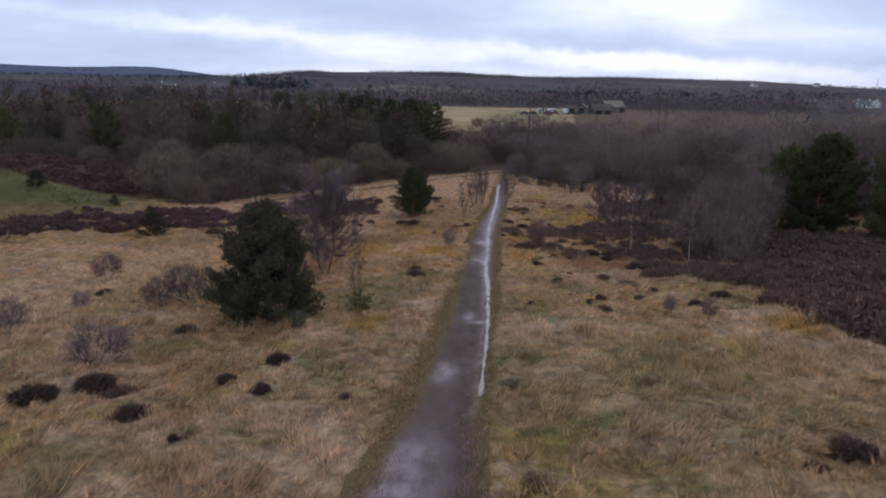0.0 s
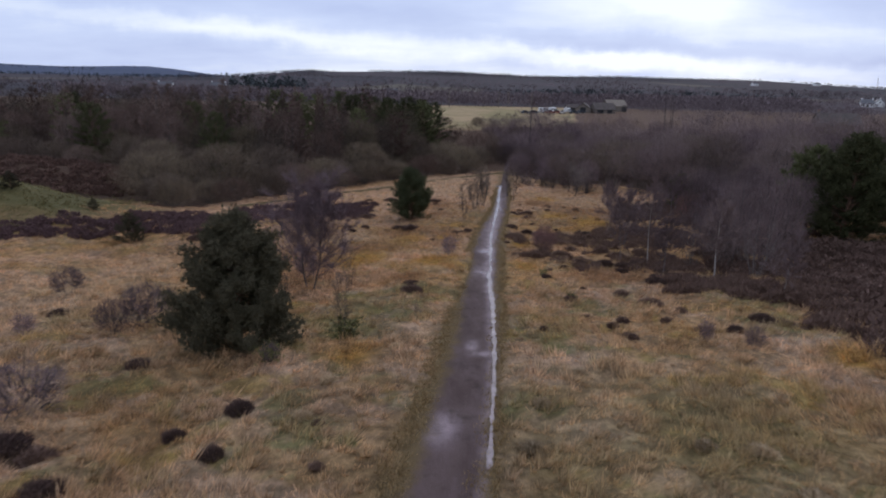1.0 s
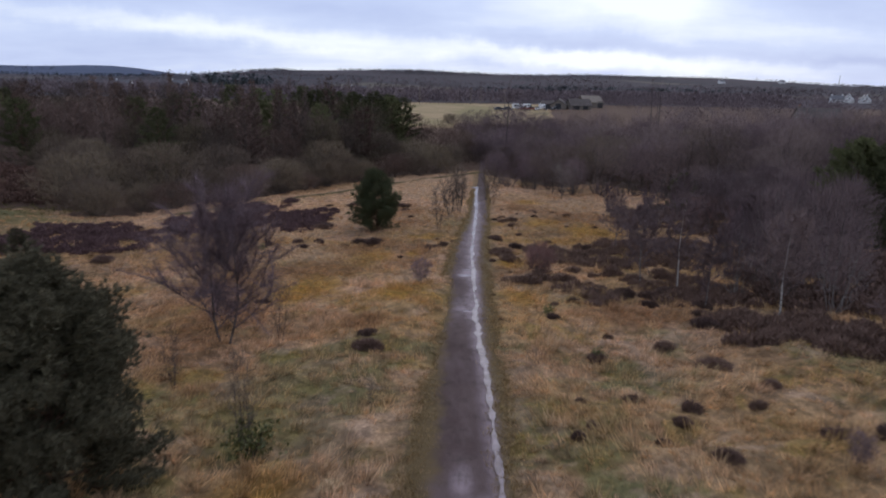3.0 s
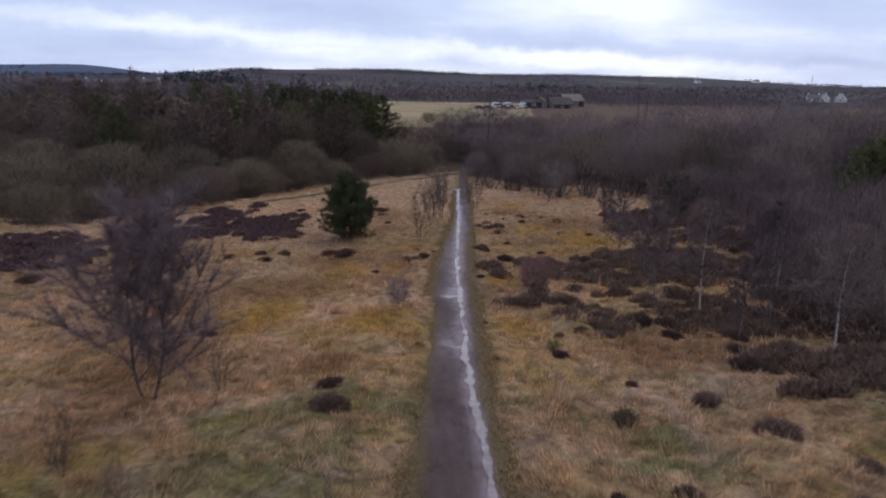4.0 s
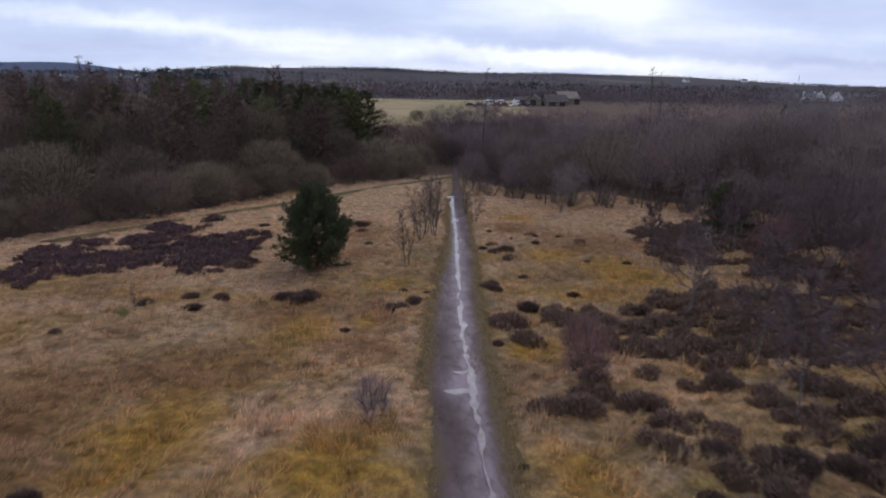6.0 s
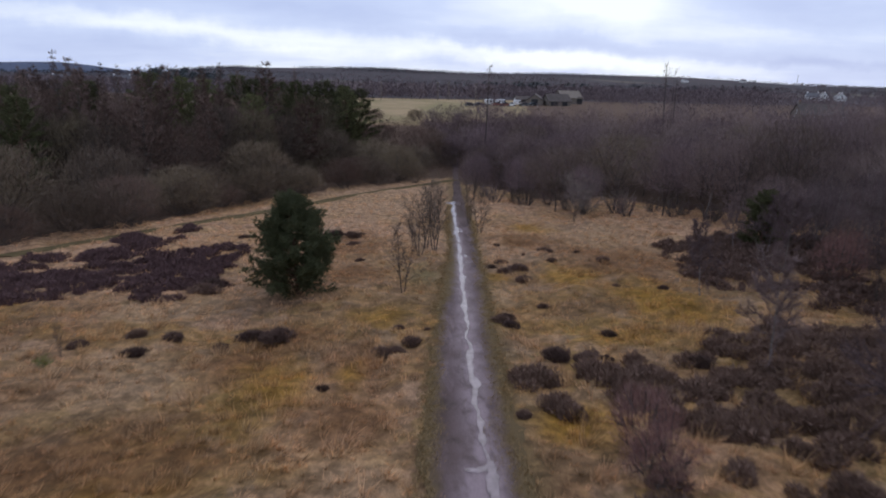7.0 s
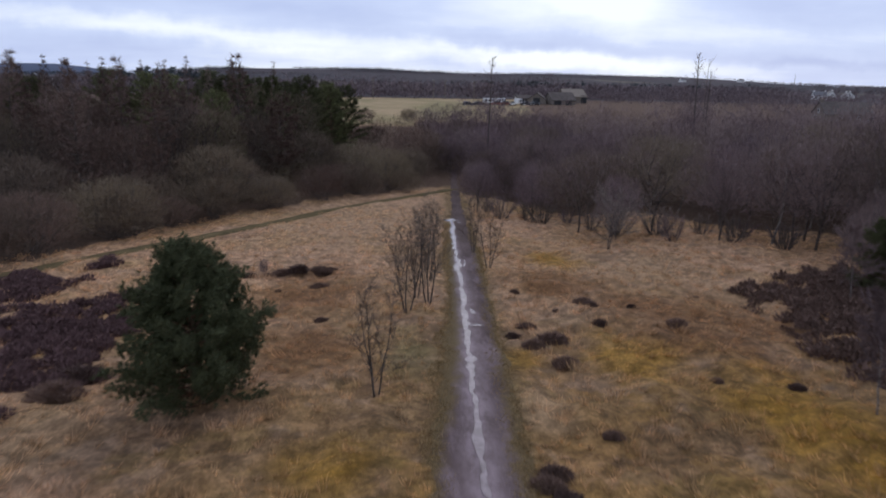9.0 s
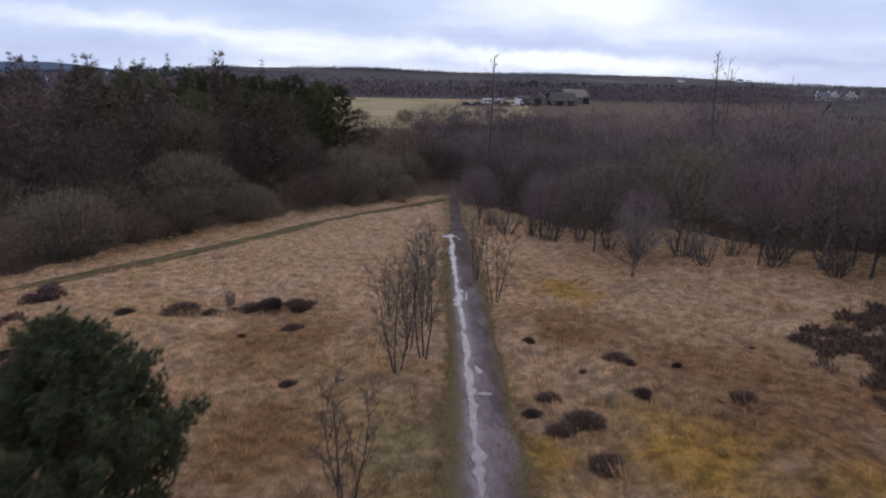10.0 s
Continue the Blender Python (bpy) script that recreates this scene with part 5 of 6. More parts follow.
edge_tree = plant("bare_tree", bare_tree(37, 4.4, 4.2, stems=2, boughs=30, twigs=3600, sliver=0.013, girth=0.018, low=0.16, rise=1.0), M_BARK, M_TWIG_GREY, "low spreading grey bare tree at the edge of the wood", "bare tree")
set_thing(edge_tree, 24.6, 119.0, 0.7)
for x, y, s in ((20.6, 55.4, 0.8), (24.2, 57.0, 0.85), (22.0, 53.0, 0.8), (25.8, 62.6, 0.85), (22.8, 49.5, 0.7)):
    copy_at(thicket[int(y) % 3], x, y, x, s)
low_edge = [plant("bare_shrub", shrub(120 + k, 3.6, 3.4, 20, 1500, 0.026), M_BARK, M_TWIG_GREY if k else M_TWIG_BIRCH, "dark bare scrub under the edge of the wood", "shrub", "scrub along the birch wood") for k in range(2)]
wood(low_edge, scatter(wrng, 34, 17, 80, 85, 175, lambda x, y: rim_right(x) - 0.5 < y < rim_right(x) + 9 and clear_of_path(x, y), 3.0), wrng, 0.6, 1.15)
willows = [plant("willow_shrub", crown_tree(130 + k, 6.0, 9.0 + k * 0.6, 0.0, 26, 6500, 0.040, 0.55, stems=7, girth=0.016, lump=0.18), M_BARK, (M_TWIG_WILLOW, M_TWIG_BROWN, M_TWIG_WILLOW, M_TWIG_RUSSET)[k], "broad rounded olive-brown bare willow", "willow", "willows along the wood") for k in range(4)]
wood(willows, scatter(wrng, 44, -125, 13, 112, 195, lambda x, y: rim_left(x) + 1.8 < y < rim_left(x) + 24 and clear_of_path(x - 4, y), 7.2), wrng, 0.55, 1.5, (0.75, 1.1))
for k in range(15):
    x = -46 + 3.9 * k + 1.6 * math.sin(k * 2.3)
    y = float(rim_left(x)) + 2.2 + 1.4 * math.sin(k * 1.7)
    if clear_of_path(x - 4, y):
        copy_at(willows[k % 4], x, y, k * 2.1, 0.62 + 0.32 * ((k * 5) % 7) / 7, 0.95)
# darker twigs paint the shaded gaps between the willow domes
brush("willow_scrub", scatter(wrng, 40, -60, 14, 120, 200, lambda x, y: rim_left(x) + 14 < y < rim_left(x) + 30 and clear_of_path(x - 4, y), 4.6), 302, 4.6, 9.0, M_TWIG_OLIVE, "tangled olive-brown willow scrub", 1000, 0.060, dome=True)
brush("low_scrub", scatter(wrng, 120, -75, 12, 110, 190, lambda x, y: rim_left(x) + 1.5 < y < rim_left(x) + 9 and clear_of_path(x - 4, y), 2.6), 305, 1.7, 3.6, M_TWIG_OLIVE, "low brown scrub and dead bracken under the willows", 260, 0.05, dome=True)
hedge = scatter(wrng, 30, -20, 75, 190, 258, lambda x, y: clear_of_path(x, y), 6.0)
for k, (x, y) in enumerate(hedge):
    copy_at(willows[k % 4], x, y, k * 1.7, 0.62 + 0.3 * ((k * 7) % 5) / 5 * (y < 235), 1.1, label="olive-green bare willow scrub below the pasture")
brush("willow_scrub", scatter(wrng, 170, -25, 95, 176, 256, lambda x, y: clear_of_path(x, y), 4.4), 303, 5.3, 7.0, M_TWIG_WILLOW, "tangled willow scrub below the pasture", 420, 0.09, dome=True)
larches = [plant("larch_tree", needle_tree(140 + k, 19, 7.5, 900, 4, 0.85, lambda t: (1 - t) ** 0.7 * min(1, 0.45 + t * 3), 17, 0.12, 0.009, 0.12, 0.085, 4), M_BARK, M_TWIG_LARCH,
                 "tall bare brown larch in the dark wood", "larch tree", "trees of the dark wood") for k in range(2)]
spire = plant("larch_tree", needle_tree(143, 20, 6.0, 1700, 4, 0.34, lambda t: (1 - t) ** 0.8 * min(1, 0.5 + t * 3) + 0.03, 22, 0.15, 0.007, 0.35, 0.045, 4), M_BARK, M_TWIG_LARCH,
              "tall thin bare larch rising above the dark wood", "larch tree", "trees of the dark wood")
set_thing(spire, -72.0, 200.0, 0.3, 0.98)
firs = [plant("pine_tree", needle_tree(150 + k, 17, 9.5, 4200, 5, 0.50, lambda t: (1 - t**2.2) ** 0.6 * min(1, 0.5 + t * 2), 17, 0.10, 0.011, 0.25, 0.085, 6), M_PINE_BARK, M_NEEDLE_OLD if k else M_NEEDLE_OLIVE,
              "tall dark green pine in the dark wood", "pine tree", "trees of the dark wood") for k in range(2)]
tall_birch = [plant("bare_tree", crown_tree(160 + k, 14.5, 9.5 + k * 0.5, 0.10, 20, 3800, 0.064, 0.8, girth=0.010, lump=0.20), M_BARK, M_TWIG_OLIVE if k % 2 else M_TWIG_LARCH,
                    "tall rounded bare tree in the dark wood", "bare tree", "trees of the dark wood") for k in range(5)]
gorse_pine = plant("larch_tree", needle_tree(170, 16, 8.5, 1000, 4, 0.95, lambda t: (1 - t**2) ** 0.7 * min(1, 0.5 + t * 3), 14, 0.1, 0.010, 0.3, 0.10, 4), M_BARK, M_TWIG_LARCH, "rounded brown bare tree in the dark wood", "bare tree", "trees of the dark wood")
dark_wood = scatter(wrng, 185, -190, -8, 140, 250, lambda x, y: rim_left(x) + 15 < y < rim_left(x) + 72 and x < -8 - max(0, y - 205) * 0.5, 4.2)
wood(larches + firs[:1] + tall_birch + [gorse_pine], dark_wood, wrng, 0.76, 1.14)
set_thing(firs[1], -60.0, 196.0, 0.4, 1.0)
brush("dark_wood", scatter(wrng, 330, -330, -14, 150, 330, lambda x, y: rim_left(x) + 16 < y < rim_left(x) + 130 - max(0, x + 60) * 1.2, 4.4), 304, 11.5, 7.5, M_TWIG_OLIVE, "deep mixed wood of bare larch and birch", 560, 0.11)
for x, y, s in ((-3.4, 205.0, 0.92), (-1.2, 209.0, 0.88), (-9.5, 200.0, 0.78), (-12.0, 208.0, 0.85), (-5.5, 213.0, 0.90), (-16.0, 203.0, 0.78), (-20.0, 212.0, 0.95), (-8.0, 216.0, 0.8), (-26.0, 208.0, 1.0), (-31.0, 214.0, 1.02), (-37.0, 208.0, 1.0), (-24.0, 218.0, 0.95), (-14.0, 214.0, 0.88), (-43.0, 212.0, 1.0), (-50.0, 210.0, 1.05)):
    copy_at(firs[0], x, y, x, s, 1.2, label="dark green pine at the corner of the wood")


for x, y, s in ((-51.9, 170.7, 1.16), (-49.9, 185.4, 1.05), (-49.7, 193.2, 1.01), (-49.2, 201.1, 0.97), (-46.3, 209.7, 0.96), (-44.6, 217.8, 0.96), (-33.9, 197.1, 1.01), (-31.8, 205.0, 1.04), (-24.9, 213.8, 1.0), (-17.5, 222.3, 0.95), (-43.0, 191.7, 1.03), (-27.8, 204.0, 0.96)):
    copy_at(spire, x, y, x, s, label="tall thin bare larch rising above the dark wood")


def far_trees(name, spots, seed, h, material, label, round_top, sprays=26):
    """Distant woodland: many small ragged crowns of upright sprays, too many to count."""
    w = Wood(seed)
    rng = w.rng
    at = np.array(spots)
    n = len(at)
    hh = h * rng.uniform(0.65, 1.25, n)
    wide = hh * (rng.uniform(0.38, 0.62, n) if round_top else rng.uniform(0.16, 0.26, n))
    foot = land(at[:, 0], at[:, 1]) - 0.3
    x, y, z, hh, wide = (np.repeat(v, sprays) for v in (at[:, 0], at[:, 1], foot, hh, wide))
    k = n * sprays
    a, t = rng.uniform(0, 6.28, k), rng.uniform(0, 1, k) ** (0.8 if round_top else 1.25)
    r = (np.sqrt(np.clip(1 - (1.7 * t - 0.75) ** 2, 0.05, 1)) if round_top else 1.05 - t) * wide * rng.uniform(0.2, 1, k) ** 0.6
    base = np.stack([x + np.cos(a) * r, y + np.sin(a) * r, z + hh * t * 0.82], -1)
    way = unit(np.stack([np.cos(a) * 0.55, np.sin(a) * 0.55, np.full(k, 0.9 if round_top else 0.35)], -1) + rng.normal(size=(k, 3)) * 0.4)
    w.slivers(base, way, hh * rng.uniform(0.14, 0.30, k) * (1.0 if round_top else 0.8), hh * rng.uniform(0.06, 0.13, k) * (26 / sprays) ** 0.5)
    return tagged(soup(name, *w.fuzz(), material), label, "woodland", kind="stuff")


frng = np.random.default_rng(29)


def band(n, x0, x1, y0, y1, keep=None):
    out = []
    while len(out) < n:
        x, y = frng.uniform(x0, x1), frng.uniform(y0, y1)
        if keep is None or keep(x, y):
            out.append((x, y))
    return out


far_trees("far_woodland", band(1900, -260, 420, 354, 500, lambda x, y: not (60 < x < 135 and y < 372) and not (0.56 < x / y < 0.74 and y > 330) and y > 354 + max(0, -x - 60) * 0.4), 1, 7.0, M_FARWOOD, "bare brown woodland behind the pasture", True)
brush("far_woodland", band(500, 78, 420, 245, 420, lambda x, y: y > 236 + (x - 100) * 0.2 and not (145 < x < 172 and 259 < y < 280) and not (x < 96 and y < 342) and not (0.56 < x / y < 0.74 and y > 360)), 2, 6.0, 8, M_FARWOOD, "bare brown woodland round the houses", 160, 0.28, dome=True)
far_trees("far_woodland", band(1500, 150, 760, 400, 640, lambda x, y: not (290 < x < 410 and 470 < y < 585) and not (0.56 < x / y < 0.74 and y < 546)), 10, 6.0, M_FARWOOD, "bare brown woodland round the cottages", True)
far_trees("far_conifers", band(90, 60, 260, 480, 560), 3, 9, M_FARPINE, "dark conifer belt beyond the farm", True)
far_trees("far_conifers", band(90, -190, -120, 618, 645), 4, 15.5, M_FARPINE, "dark row of conifers beside a white house", False)
far_trees("far_woodland", band(900, -900, 900, 560, 1300, lambda x, y: value_noise(x / 130, y / 90, 61) > 0.02 and not (-260 < x < -90 and 500 < y < 700)), 5, 8, M_FARWOOD, "scattered distant woodland", True)
far_trees("far_conifers", band(1100, -620, 1500, 2230, 2330, lambda x, y: value_noise(x / 260, 3.0, 62) > -0.2), 6, 3.6, M_FARPINE, "conifer forest along the far hill", True)
far_trees("far_woodland", band(1400, -600, 1900, 900, 1500, lambda x, y: value_noise(x / 240, y / 130, 63) > 0.0), 7, 4.5, M_FARWOOD, "bare woodland below the far hill", True)
far_trees("far_woodland", band(2200, -560, 1700, 1450, 2260, lambda x, y: value_noise(x / 200, y / 160, 65) > -0.05), 11, 7.0, M_FARWOOD, "bare woods and scrub on the far hillside", True, 12)
far_trees("far_conifers", band(1300, -470, 240, 1950, 2300, lambda x, y: value_noise(x / 160, y / 200, 66) > -0.15), 12, 7.0, M_FARPINE, "dark plantation along the far hilltop", False, 10)
far_trees("far_woodland", band(70, 296, 400, 512, 534), 13, 3.2, M_FARWOOD, "low bare hedge below the cottages", True)
far_trees("far_conifers", band(1500, -2900, -500, 1500, 3600, lambda x, y: value_noise(x / 300, y / 200, 64) > 0.1), 8, 13, M_FARPINE, "scattered woods on the distant plain", False)


# ---- buildings ----
def gabled(name, x, y, turn, length, width, eave, ridge, wall, roof, label, category, openings=(), chimneys=0, skylights=0):
    """A gabled building: walls with gables, a two-sided roof with eaves, doors, windows, chimneys."""
    root = new(name)
    z = min(float(land(x + dx, y + dy)) for dx in (-length / 2, length / 2) for dy in (-width / 2, width / 2))
    root.matrix_basis = pose(x, y, z, 0, 0, turn)
    l, w = length / 2, width / 2
    bm = bmesh.new()
    ring = [(-w, -0.6), (w, -0.6), (w, eave), (0, ridge), (-w, eave)]
    a = [bm.verts.new((-l, p, q)) for p, q in ring]
    b = [bm.verts.new((l, p, q)) for p, q in ring]
    bm.faces.new(a)
    bm.faces.new(b[::-1])
    for i in range(5):
        j = (i + 1) % 5
        bm.faces.new((a[j], a[i], b[i], b[j]))
    part("wall", bm, wall, root)
    slope = (ridge - eave) / w
    for side in (-1, 1):
        bm = bmesh.new()
        over = 0.45
        lo, hi = eave - slope * over + 0.06, ridge + 0.06
        pts = [(side * (w + over), lo), (0, hi), (0, hi + 0.22), (side * (w + over), lo + 0.22)]
        f = [bm.verts.new((-l - 0.3, p, q)) for p, q in pts]
        g = [bm.verts.new((l + 0.3, p, q)) for p, q in pts]
        bm.faces.new(f if side < 0 else f[::-1])
        bm.faces.new(g[::-1] if side < 0 else g)
        for i in range(4):
            j = (i + 1) % 4
            bm.faces.new((f[j], f[i], g[i], g[j]) if side < 0 else (f[i], f[j], g[j], g[i]))
        r = part("roof_slope", bm, roof, root)
        for k in range(skylights):
            u = -l + length * (k + 1) / (skylights + 1)
            bm = bmesh.new()
            m0, m1 = 0.35 * w * side, 0.62 * w * side
            c = [bm.verts.new((uu, mm, ridge - abs(mm) * slope + 0.31)) for uu, mm in ((u - 0.5, m0), (u + 0.5, m0), (u + 0.5, m1), (u - 0.5, m1))]
            bm.faces.new(c if side < 0 else c[::-1])
            ext = bmesh.ops.extrude_face_region(bm, geom=bm.faces[:])
            bmesh.ops.translate(bm, vec=(0, 0, 0.05), verts=[v for v in ext["geom"] if isinstance(v, bmesh.types.BMVert)])
            part("skylight", bm, M_PAINT, r)
    for kind, face, u, base, ww, hh in openings:
        mat = M_GLASS if kind == "window" else M_DARK
        t = 0.05
        if face == "front":
            dims, rim = (u - ww / 2, u + ww / 2, -w - t, -w + 0.02, base, base + hh), (u - ww / 2 - 0.1, u + ww / 2 + 0.1, -w - 0.03, -w + 0.01, base - 0.1, base + hh + 0.1)
        elif face == "left":
            dims, rim = (-l - t, -l + 0.02, u - ww / 2, u + ww / 2, base, base + hh), (-l - 0.03, -l + 0.01, u - ww / 2 - 0.1, u + ww / 2 + 0.1, base - 0.1, base + hh + 0.1)
        else:
            dims, rim = (l - 0.02, l + t, u - ww / 2, u + ww / 2, base, base + hh), (l - 0.01, l + 0.03, u - ww / 2 - 0.1, u + ww / 2 + 0.1, base - 0.1, base + hh + 0.1)
        o = boxed(kind, mat, root, *dims)
        boxed("frame", M_PAINT if kind == "window" else M_POLE, o, *rim)
    for k in range(chimneys):
        u = (-l + 0.6) if k == 0 else (l - 0.6)
        c = boxed("chimney", wall, root, u - 0.45, u + 0.45, -0.35, 0.35, ridge - 0.6, ridge + 1.1, bevel=0.04)
        for s in (-0.2, 0.2):
            bm = bmesh.new()
            bmesh.ops.create_cone(bm, segments=8, radius1=0.13, radius2=0.10, depth=0.35, cap_ends=True, matrix=Matrix.Translation((u + s, 0, ridge + 1.27)))
            part("chimney_pot", bm, M_RED, c)
    return tagged(root, label, category)


barn_doors = (("door", "front", -3, 0.0, 3.4, 3.2), ("door", "front", 3.5, 0.0, 2.6, 3.0), ("window", "left", 0, 2.6, 1.0, 1.0))
gabled("barn", 68.6, 318.0, 72, 8, 7, 1.7, 4.1, M_STONE, M_ROOF_BROWN, "low stone barn with its pale gable to the pasture", "barn", (("door", "left", 0, 0.0, 2.6, 2.4),))
# open front: near-black door panels stand in for its shaded inside
gabled("barn", 76.6, 315.0, 8, 9.5, 7.5, 1.8, 4.4, M_STONE, M_ROOF_BROWN, "old stone barn with a brown roof and open front", "barn", (("door", "front", -2.4, 0.0, 3.0, 1.8), ("door", "front", 2.0, 0.0, 2.4, 1.8)))
gabled("barn", 86.0, 331.0, 12, 9.5, 8, 2.6, 5.3, M_STONE, M_POLE, "larger farm barn with a pale weathered roof", "barn", barn_doors)
gabled("farm_shed", 64.0, 322.0, 0, 6, 4, 1.9, 2.9, M_PAINT, M_ROOF_BROWN, "small pale farm shed beside the barns", "shed", (("door", "front", 0, 0, 2.2, 1.7),))
cottage = (("window", "front", -2.9, 1.0, 1.1, 1.3), ("door", "front", 0, 0.0, 1.1, 2.1), ("window", "front", 2.9, 1.0, 1.1, 1.3), ("window", "left", 0, 3.2, 1.0, 1.1), ("window", "left", 1.8, 1.0, 1.0, 1.2))
gabled("house", 344.0, 541.0, -18, 9, 7, 3.0, 5.8, M_WHITE, M_SLATE, "white cottage with a dark slate roof", "house", cottage, 2)
gabled("house", 357.0, 546.0, 66, 9, 7, 3.2, 6.2, M_WHITE, M_SLATE, "white cottage with its gable turned to the valley", "house", cottage, 1)
gabled("house", 369.0, 543.0, 70, 9, 7, 3.0, 5.8, M_WHITE, M_SLATE, "white cottage beside its neighbours", "house", cottage, 2)
gabled("house", -197.0, 617.0, 6, 13, 9, 4.4, 8.6, M_WHITE, M_SLATE, "white farmhouse beside dark conifers", "house", cottage, 2)
gabled("barn", -178.0, 622.0, 3, 24, 10, 3.6, 6.2, M_STONE, M_ROOF_BROWN, "long low farm building beside a white house", "barn", barn_doors)
gabled("house", -262.0, 660.0, 0, 14, 9, 4.0, 8.0, M_WHITE, M_SLATE, "distant white farmhouse on the plain", "house", cottage, 1)
gabled("house", -35.0, 505.0, 20, 11, 8, 3.0, 6.6, M_WHITE, M_SLATE, "small white house among bare trees", "house", cottage, 1)
gabled("large_house", 158.0, 268.0, -12, 15, 10, 2.8, 6.4, M_STONE, M_ROOF_BROWN, "large brown-roofed house among bare trees", "house", cottage + (("window", "front", 6.6, 1.0, 1.2, 1.3),), 1)
for x, y in ((820, 1750), (1010, 1800)):
    gabled("house", x, y, x % 40, 16, 10, 4.5, 8.5, M_WHITE, M_SLATE, "distant white farmhouse on the hillside", "house", cottage, 1)


def wheel(parent, x, y, r):
    bm = bmesh.new()
    bmesh.ops.create_cone(bm, segments=12, radius1=r, radius2=r, depth=0.22, cap_ends=True, matrix=Matrix.Translation((x, y, r)) @ Matrix.Rotation(math.pi / 2, 4, "X"))
    w = part("wheel", bm, M_RUBBER, parent)
    bm = bmesh.new()
    bmesh.ops.create_cone(bm, segments=10, radius1=r * 0.6, radius2=r * 0.55, depth=0.25, cap_ends=True, matrix=Matrix.Translation((x, y, r)) @ Matrix.Rotation(math.pi / 2, 4, "X"))
    part("rim", bm, M_PAINT, w)


def car(x, y, turn, paint, label):
    root = new("parked_car")
    root.matrix_basis = pose(x, y, float(land(x, y)), 0, 0, turn)
    bm = bmesh.new()
    v = box(bm, -2.1, 2.1, -0.85, 0.85, 0.35, 0.95)
    bmesh.ops.bevel(bm, geom=bm.edges[:], offset=0.12, segments=2, affect="EDGES")
    part("body", bm, paint, root)
    bm = bmesh.new()
    v = box(bm, -1.5, 1.1, -0.75, 0.75, 0.9, 1.45)
    for i in (4, 7):
        v[i].co.x += 0.5
    for i in (5, 6):
        v[i].co.x -= 0.5
    bmesh.ops.bevel(bm, geom=bm.edges[:], offset=0.06, segments=1, affect="EDGES")
    part("cabin", bm, M_GLASS, root)
    for px in (-1.3, 1.3):
        for py in (-0.78, 0.78):
            wheel(root, px, py, 0.32)
    return tagged(root, label, "car", "vehicles by the farm")


def caravan(x, y, turn, label):
    root = new("caravan")
    root.matrix_basis = pose(x, y, float(land(x, y)), 0, 0, turn)
    bm = bmesh.new()
    v = box(bm, -2.1, 2.1, -1.05, 1.05, 0.5, 2.3)
    v[5].co.x -= 0.5
    v[6].co.x -= 0.5
    bmesh.ops.bevel(bm, geom=bm.edges[:], offset=0.18, segments=2, affect="EDGES")
    part("body", bm, M_PAINT, root)
    for u in (-1.35, 0.0, 1.25):
        boxed("window", M_GLASS, root, u - 0.45, u + 0.45, -1.09, -1.01, 1.25, 1.95)
    boxed("drawbar", M_DARK, root, 2.0, 3.2, -0.08, 0.08, 0.45, 0.6)
    for py in (-0.95, 0.95):
        wheel(root, 0, py, 0.35)
    return tagged(root, label, "caravan", "vehicles by the farm")


for k, x in enumerate((54.0, 58.5, 65.0)):
    caravan(x - 6, 308.0 + 1.5 * (k % 2), 10 + 25 * k % 60, "white caravan parked at the edge of the pasture")
for x, y, turn, paint, label in ((50.5, 305, 20, M_RED, "dull red car parked by the caravans"), (56.0, 304, 75, M_PAINT, "white car parked by the caravans"), (53.6, 304.5, 8, M_RED, "dull red car parked by the caravans"), (65.5, 309.0, 30, M_CAR, "dark car parked by the barns"), (61.5, 306, 15, M_CAR, "dark car parked by the caravans"),
                                 (39.0, 300, 5, M_CAR, "dark vehicle standing on the pasture"), (43.0, 301.5, 12, M_CAR, "dark vehicle standing on the pasture")):
    car(x, y, turn, paint, label)


def pole(x, y, h):
    root = new("telegraph_pole")
    root.matrix_basis = pose(x, y, float(land(x, y)))
    bm = bmesh.new()
    bmesh.ops.create_cone(bm, segments=8, radius1=0.17, radius2=0.11, depth=h + 0.4, cap_ends=True, matrix=Matrix.Translation((0, 0, h / 2 - 0.2)))
    part("post", bm, M_POLE, root)
    bar = boxed("crossarm", M_POLE, root, -0.8, 0.8, -0.06, 0.06, h - 0.7, h - 0.55)
    for u in (-0.65, 0, 0.65):
        bm = bmesh.new()
        bmesh.ops.create_cone(bm, segments=6, radius1=0.05, radius2=0.04, depth=0.16, cap_ends=True, matrix=Matrix.Translation((u, 0, h - 0.47)))
        part("insulator", bm, M_PAINT, bar)
    return tagged(root, "weathered wooden telegraph pole at the pasture", "pole", "telegraph poles")


for x, y, h in ((44.5, 322, 8), (6.0, 335, 8), (31.0, 344, 8), (36.0, 345, 8)):
    pole(x, y, h)


def mast(x, y, h):
    root = new("radio_mast")
    root.matrix_basis = pose(x, y, float(land(x, y)))
    for k in range(3):
        a = k * 2.094
        v, f = tube([(math.cos(a) * 1.6, math.sin(a) * 1.6, 0), (math.cos(a) * 0.3, math.sin(a) * 0.3, h)], [0.3, 0.2], 5)
        soup("leg", v, f, M_POLE, root)
    for k in range(8):
        z = h * k / 8
        r = 1.6 - 1.3 * k / 8
        boxed("brace", M_POLE, root, -r, r, -0.1, 0.1, z, z + 0.25)
    return tagged(root, "slender radio mast on the horizon", "mast")


mast(1420, 2180, 34)


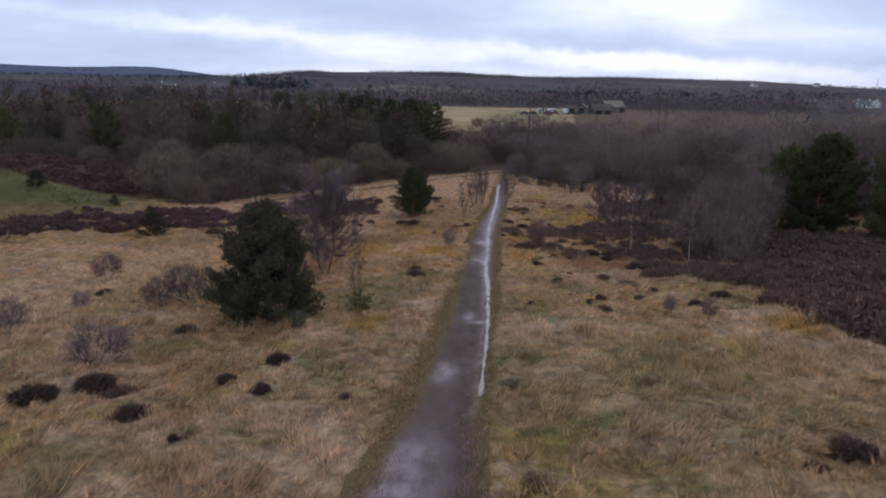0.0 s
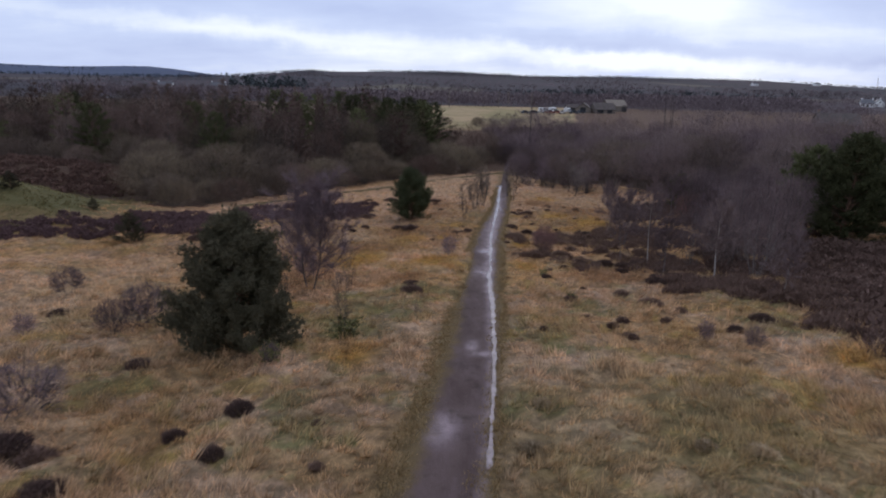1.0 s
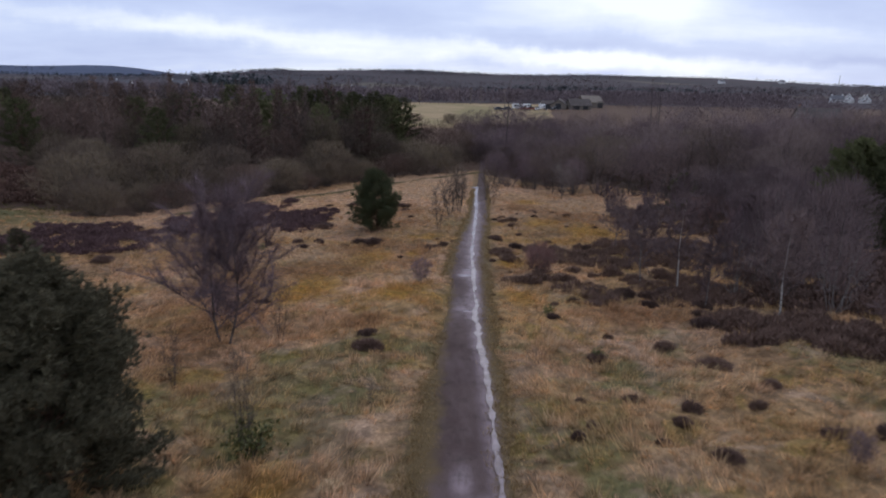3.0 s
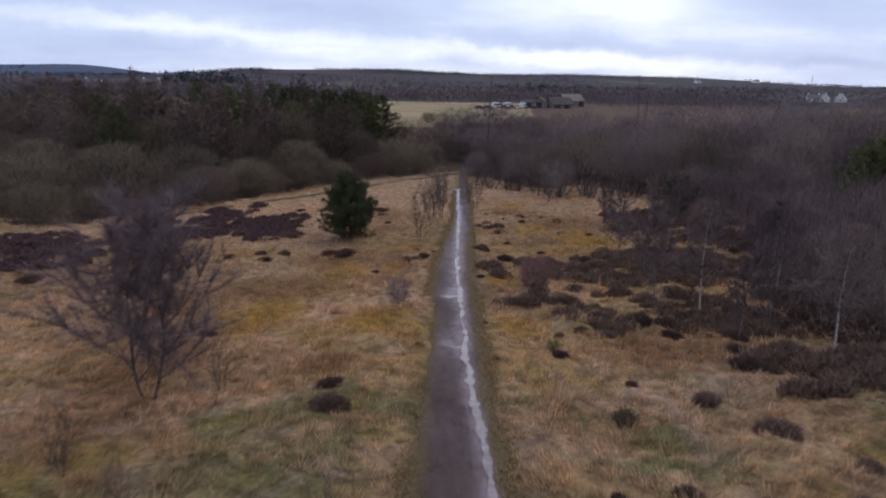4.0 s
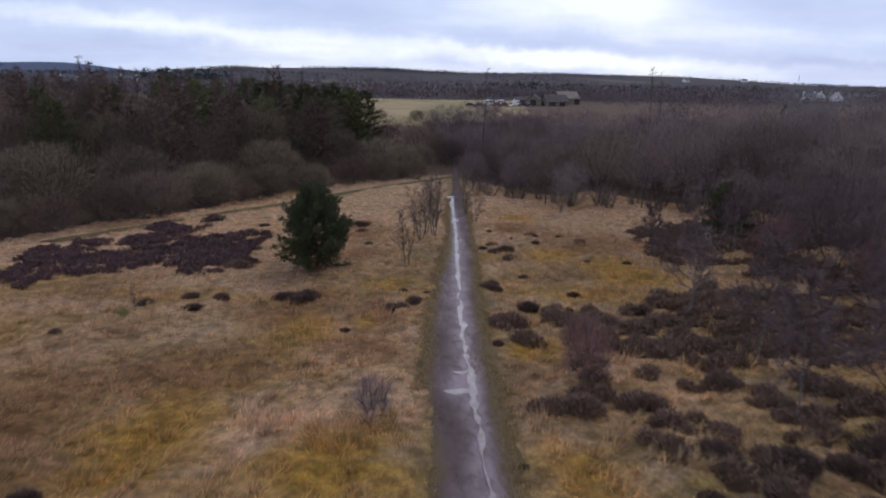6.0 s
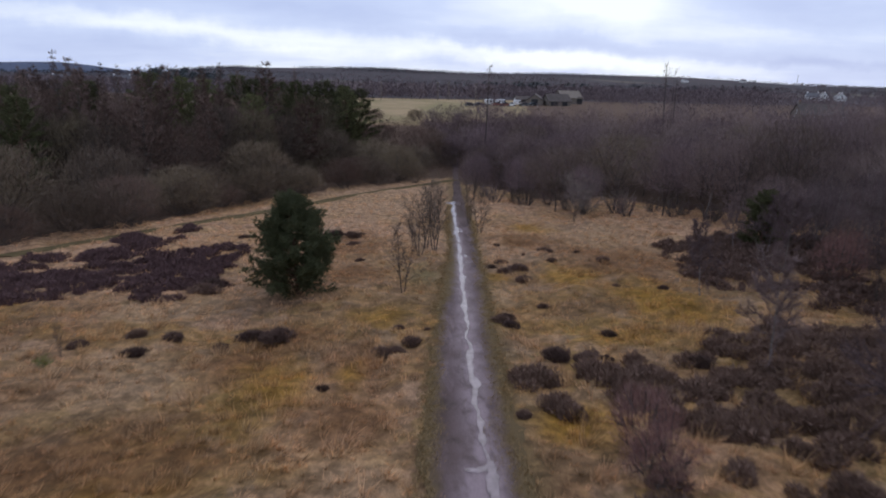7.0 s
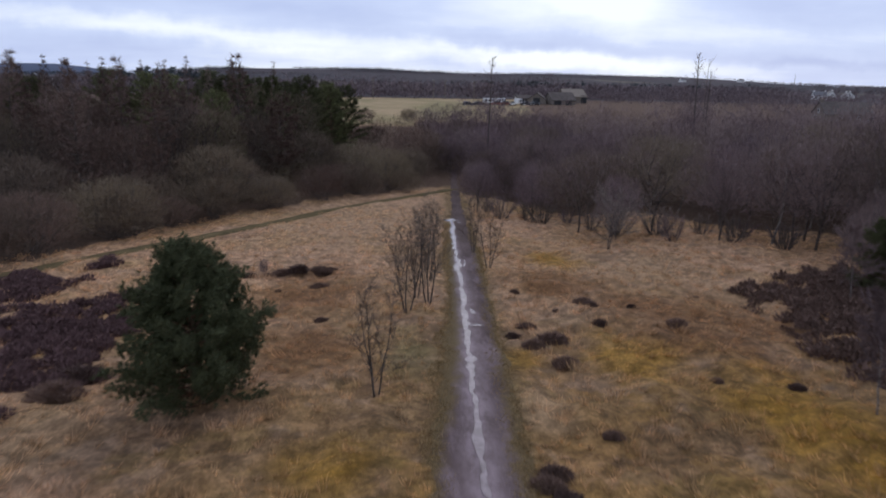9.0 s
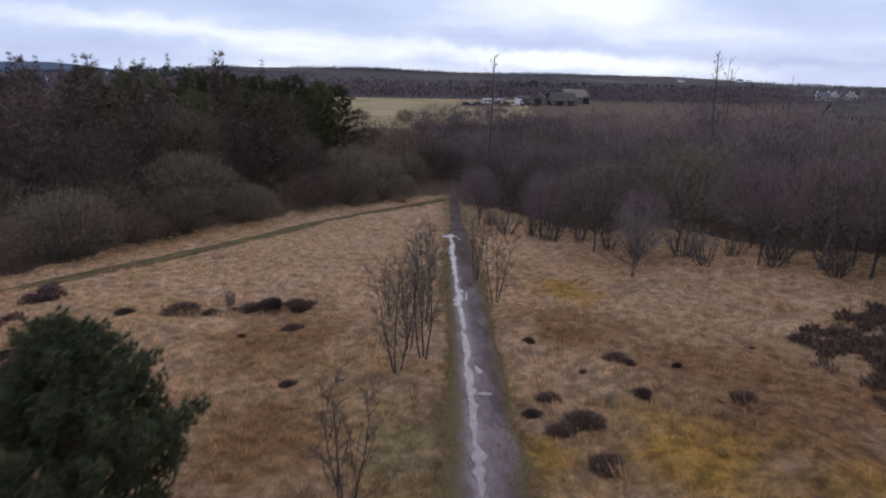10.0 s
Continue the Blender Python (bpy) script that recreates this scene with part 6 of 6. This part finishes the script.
# field fence at the near edge of the pasture
def fence(x0, y0, x1, y1, n):
    root = new("field_fence")
    root.matrix_basis = pose(x0, y0, float(land(x0, y0)))
    z0 = float(land(x0, y0))
    pts = []
    for k in range(n):
        x, y = x0 + (x1 - x0) * k / (n - 1), y0 + (y1 - y0) * k / (n - 1)
        z = float(land(x, y)) - z0
        boxed("post", M_POLE, root, x - x0 - 0.06, x - x0 + 0.06, y - y0 - 0.06, y - y0 + 0.06, z - 0.2, z + 1.15)
        pts.append((x - x0, y - y0, z))
    for hh in (0.45, 0.8, 1.05):
        v, f = tube([(a, b, c + hh) for a, b, c in pts], [0.015] * n, 3)
        soup("wire", v, f, M_DARK, root)
    return tagged(root, "post and wire fence along the pasture", "fence")


fence(-20, 338, 70, 345, 24)
fence(8, 262, 72, 290, 20)


# ---- grass ----
def grass(name, count, x0, x1, y0, y1, seed, length, width, material, label, blades, spread):
    """Tufts of bent blades over the heath, thinner on the path."""
    rng = np.random.default_rng(seed)
    x = rng.uniform(x0, x1, count)
    y = y0 + (y1 - y0) * rng.uniform(0, 1, count) ** 1.25
    off = np.abs(x - path_mid(y))
    keep = (off > 0.75 + 0.75 * rng.uniform(size=count)) & (value_noise(x / 2.4, y / 2.4, 91) + 0.5 * rng.uniform(-1, 1, count) > -0.35) & (np.abs(x - track_line(y)) > 1.0)
    keep &= y < np.where(x < path_x(y), rim_left(x) + 4.0, rim_right(x) + 19)
    x, y = x[keep], y[keep]
    off = off[keep]
    n = len(x)
    size = (0.6 + 0.8 * rng.uniform(size=n)) * np.clip((off - 0.6) / 2.0, 0.35, 1)
    size = size * np.clip(0.75 + 1.5 * value_noise(x / 0.75, y / 0.75, 94), 0.2, 1.4)
    z = ground_height(x, y) - 0.03
    lie = 0.7 + value_noise(x / 6, y / 6, 92) * 4
    c = np.repeat(np.stack([x, y, z], -1), blades, 0)
    s = np.repeat(size, blades)
    a = rng.uniform(0, 6.28, n * blades)
    base = c + np.stack([np.cos(a), np.sin(a), a * 0], -1) * (rng.uniform(0, spread, n * blades) * s)[:, None]
    lean = np.repeat(np.stack([np.cos(lie), np.sin(lie), lie * 0], -1), blades, 0)
    way = unit(np.stack([np.cos(a), np.sin(a), a * 0], -1) * 0.55 + lean * 0.5 + np.array([0, 0, 0.95]) + rng.normal(size=(n * blades, 3)) * 0.2)
    w = Wood(seed)
    w.slivers(base, way, length * s * rng.uniform(0.6, 1.2, n * blades), width * rng.uniform(0.7, 1.3, n * blades))
    ob = soup(name, *w.fuzz(), material)
    root = np.repeat(base[:, :2], 3, 0)
    give_tones(ob, root[:, 0], root[:, 1])
    return tagged(ob, label, "grass", kind="stuff")


grass("moor_grass", 60000, -44, 50, 9, 150, 201, 0.34, 0.035, M_BLADE, "dry straw-coloured moor grass", 8, 0.22)
grass("near_grass", 24000, -22, 26, 9, 62, 202, 0.30, 0.030, M_BLADE, "tangled dry grass and sedge", 8, 0.18)
grass("bank_grass", 9000, -90, -44, 66, 122, 204, 0.38, 0.075, M_TURF_BLADE, "rough grass on the green bank", 7, 0.3)
grass("grass_tussocks", 3800, -30, 34, 10, 125, 203, 0.42, 0.050, M_TUSSOCK, "pale rounded tussocks of dead grass", 26, 0.22)
grass("grass_tussocks", 5200, -24, 28, 10, 80, 207, 0.50, 0.045, M_TUSSOCK, "pale shaggy tussocks of dead grass", 22, 0.20)


def verge(count, seed):
    """Short tufts that creep over the path's edges and soften them."""
    rng = np.random.default_rng(seed)
    y = 8 + 130 * rng.uniform(0, 1, count) ** 1.2
    side = np.where(rng.uniform(size=count) < 0.5, -1.0, 1.0)
    off = side * (0.85 + 0.9 * rng.uniform(0, 1, count) ** 0.8 + 0.5 * value_noise(y / 2.0, side, 95)) - 0.1
    x = path_mid(y) + off
    n, k = count, 7
    base = np.repeat(np.stack([x, y, land(x, y) - 0.01], -1), k, 0) + np.concatenate([rng.normal(size=(n * k, 2)) * 0.09, np.zeros((n * k, 1))], 1)
    way = unit(np.concatenate([rng.normal(size=(n * k, 2)) * 0.6, np.ones((n * k, 1)) * 0.8], 1))
    w = Wood(seed)
    w.slivers(base, way, rng.uniform(0.05, 0.16, n * k), rng.uniform(0.02, 0.04, n * k))
    return tagged(soup("verge_grass", *w.fuzz(), M_VERGE), "short worn grass along the edges of the path", "grass", kind="stuff")


verge(11000, 206)
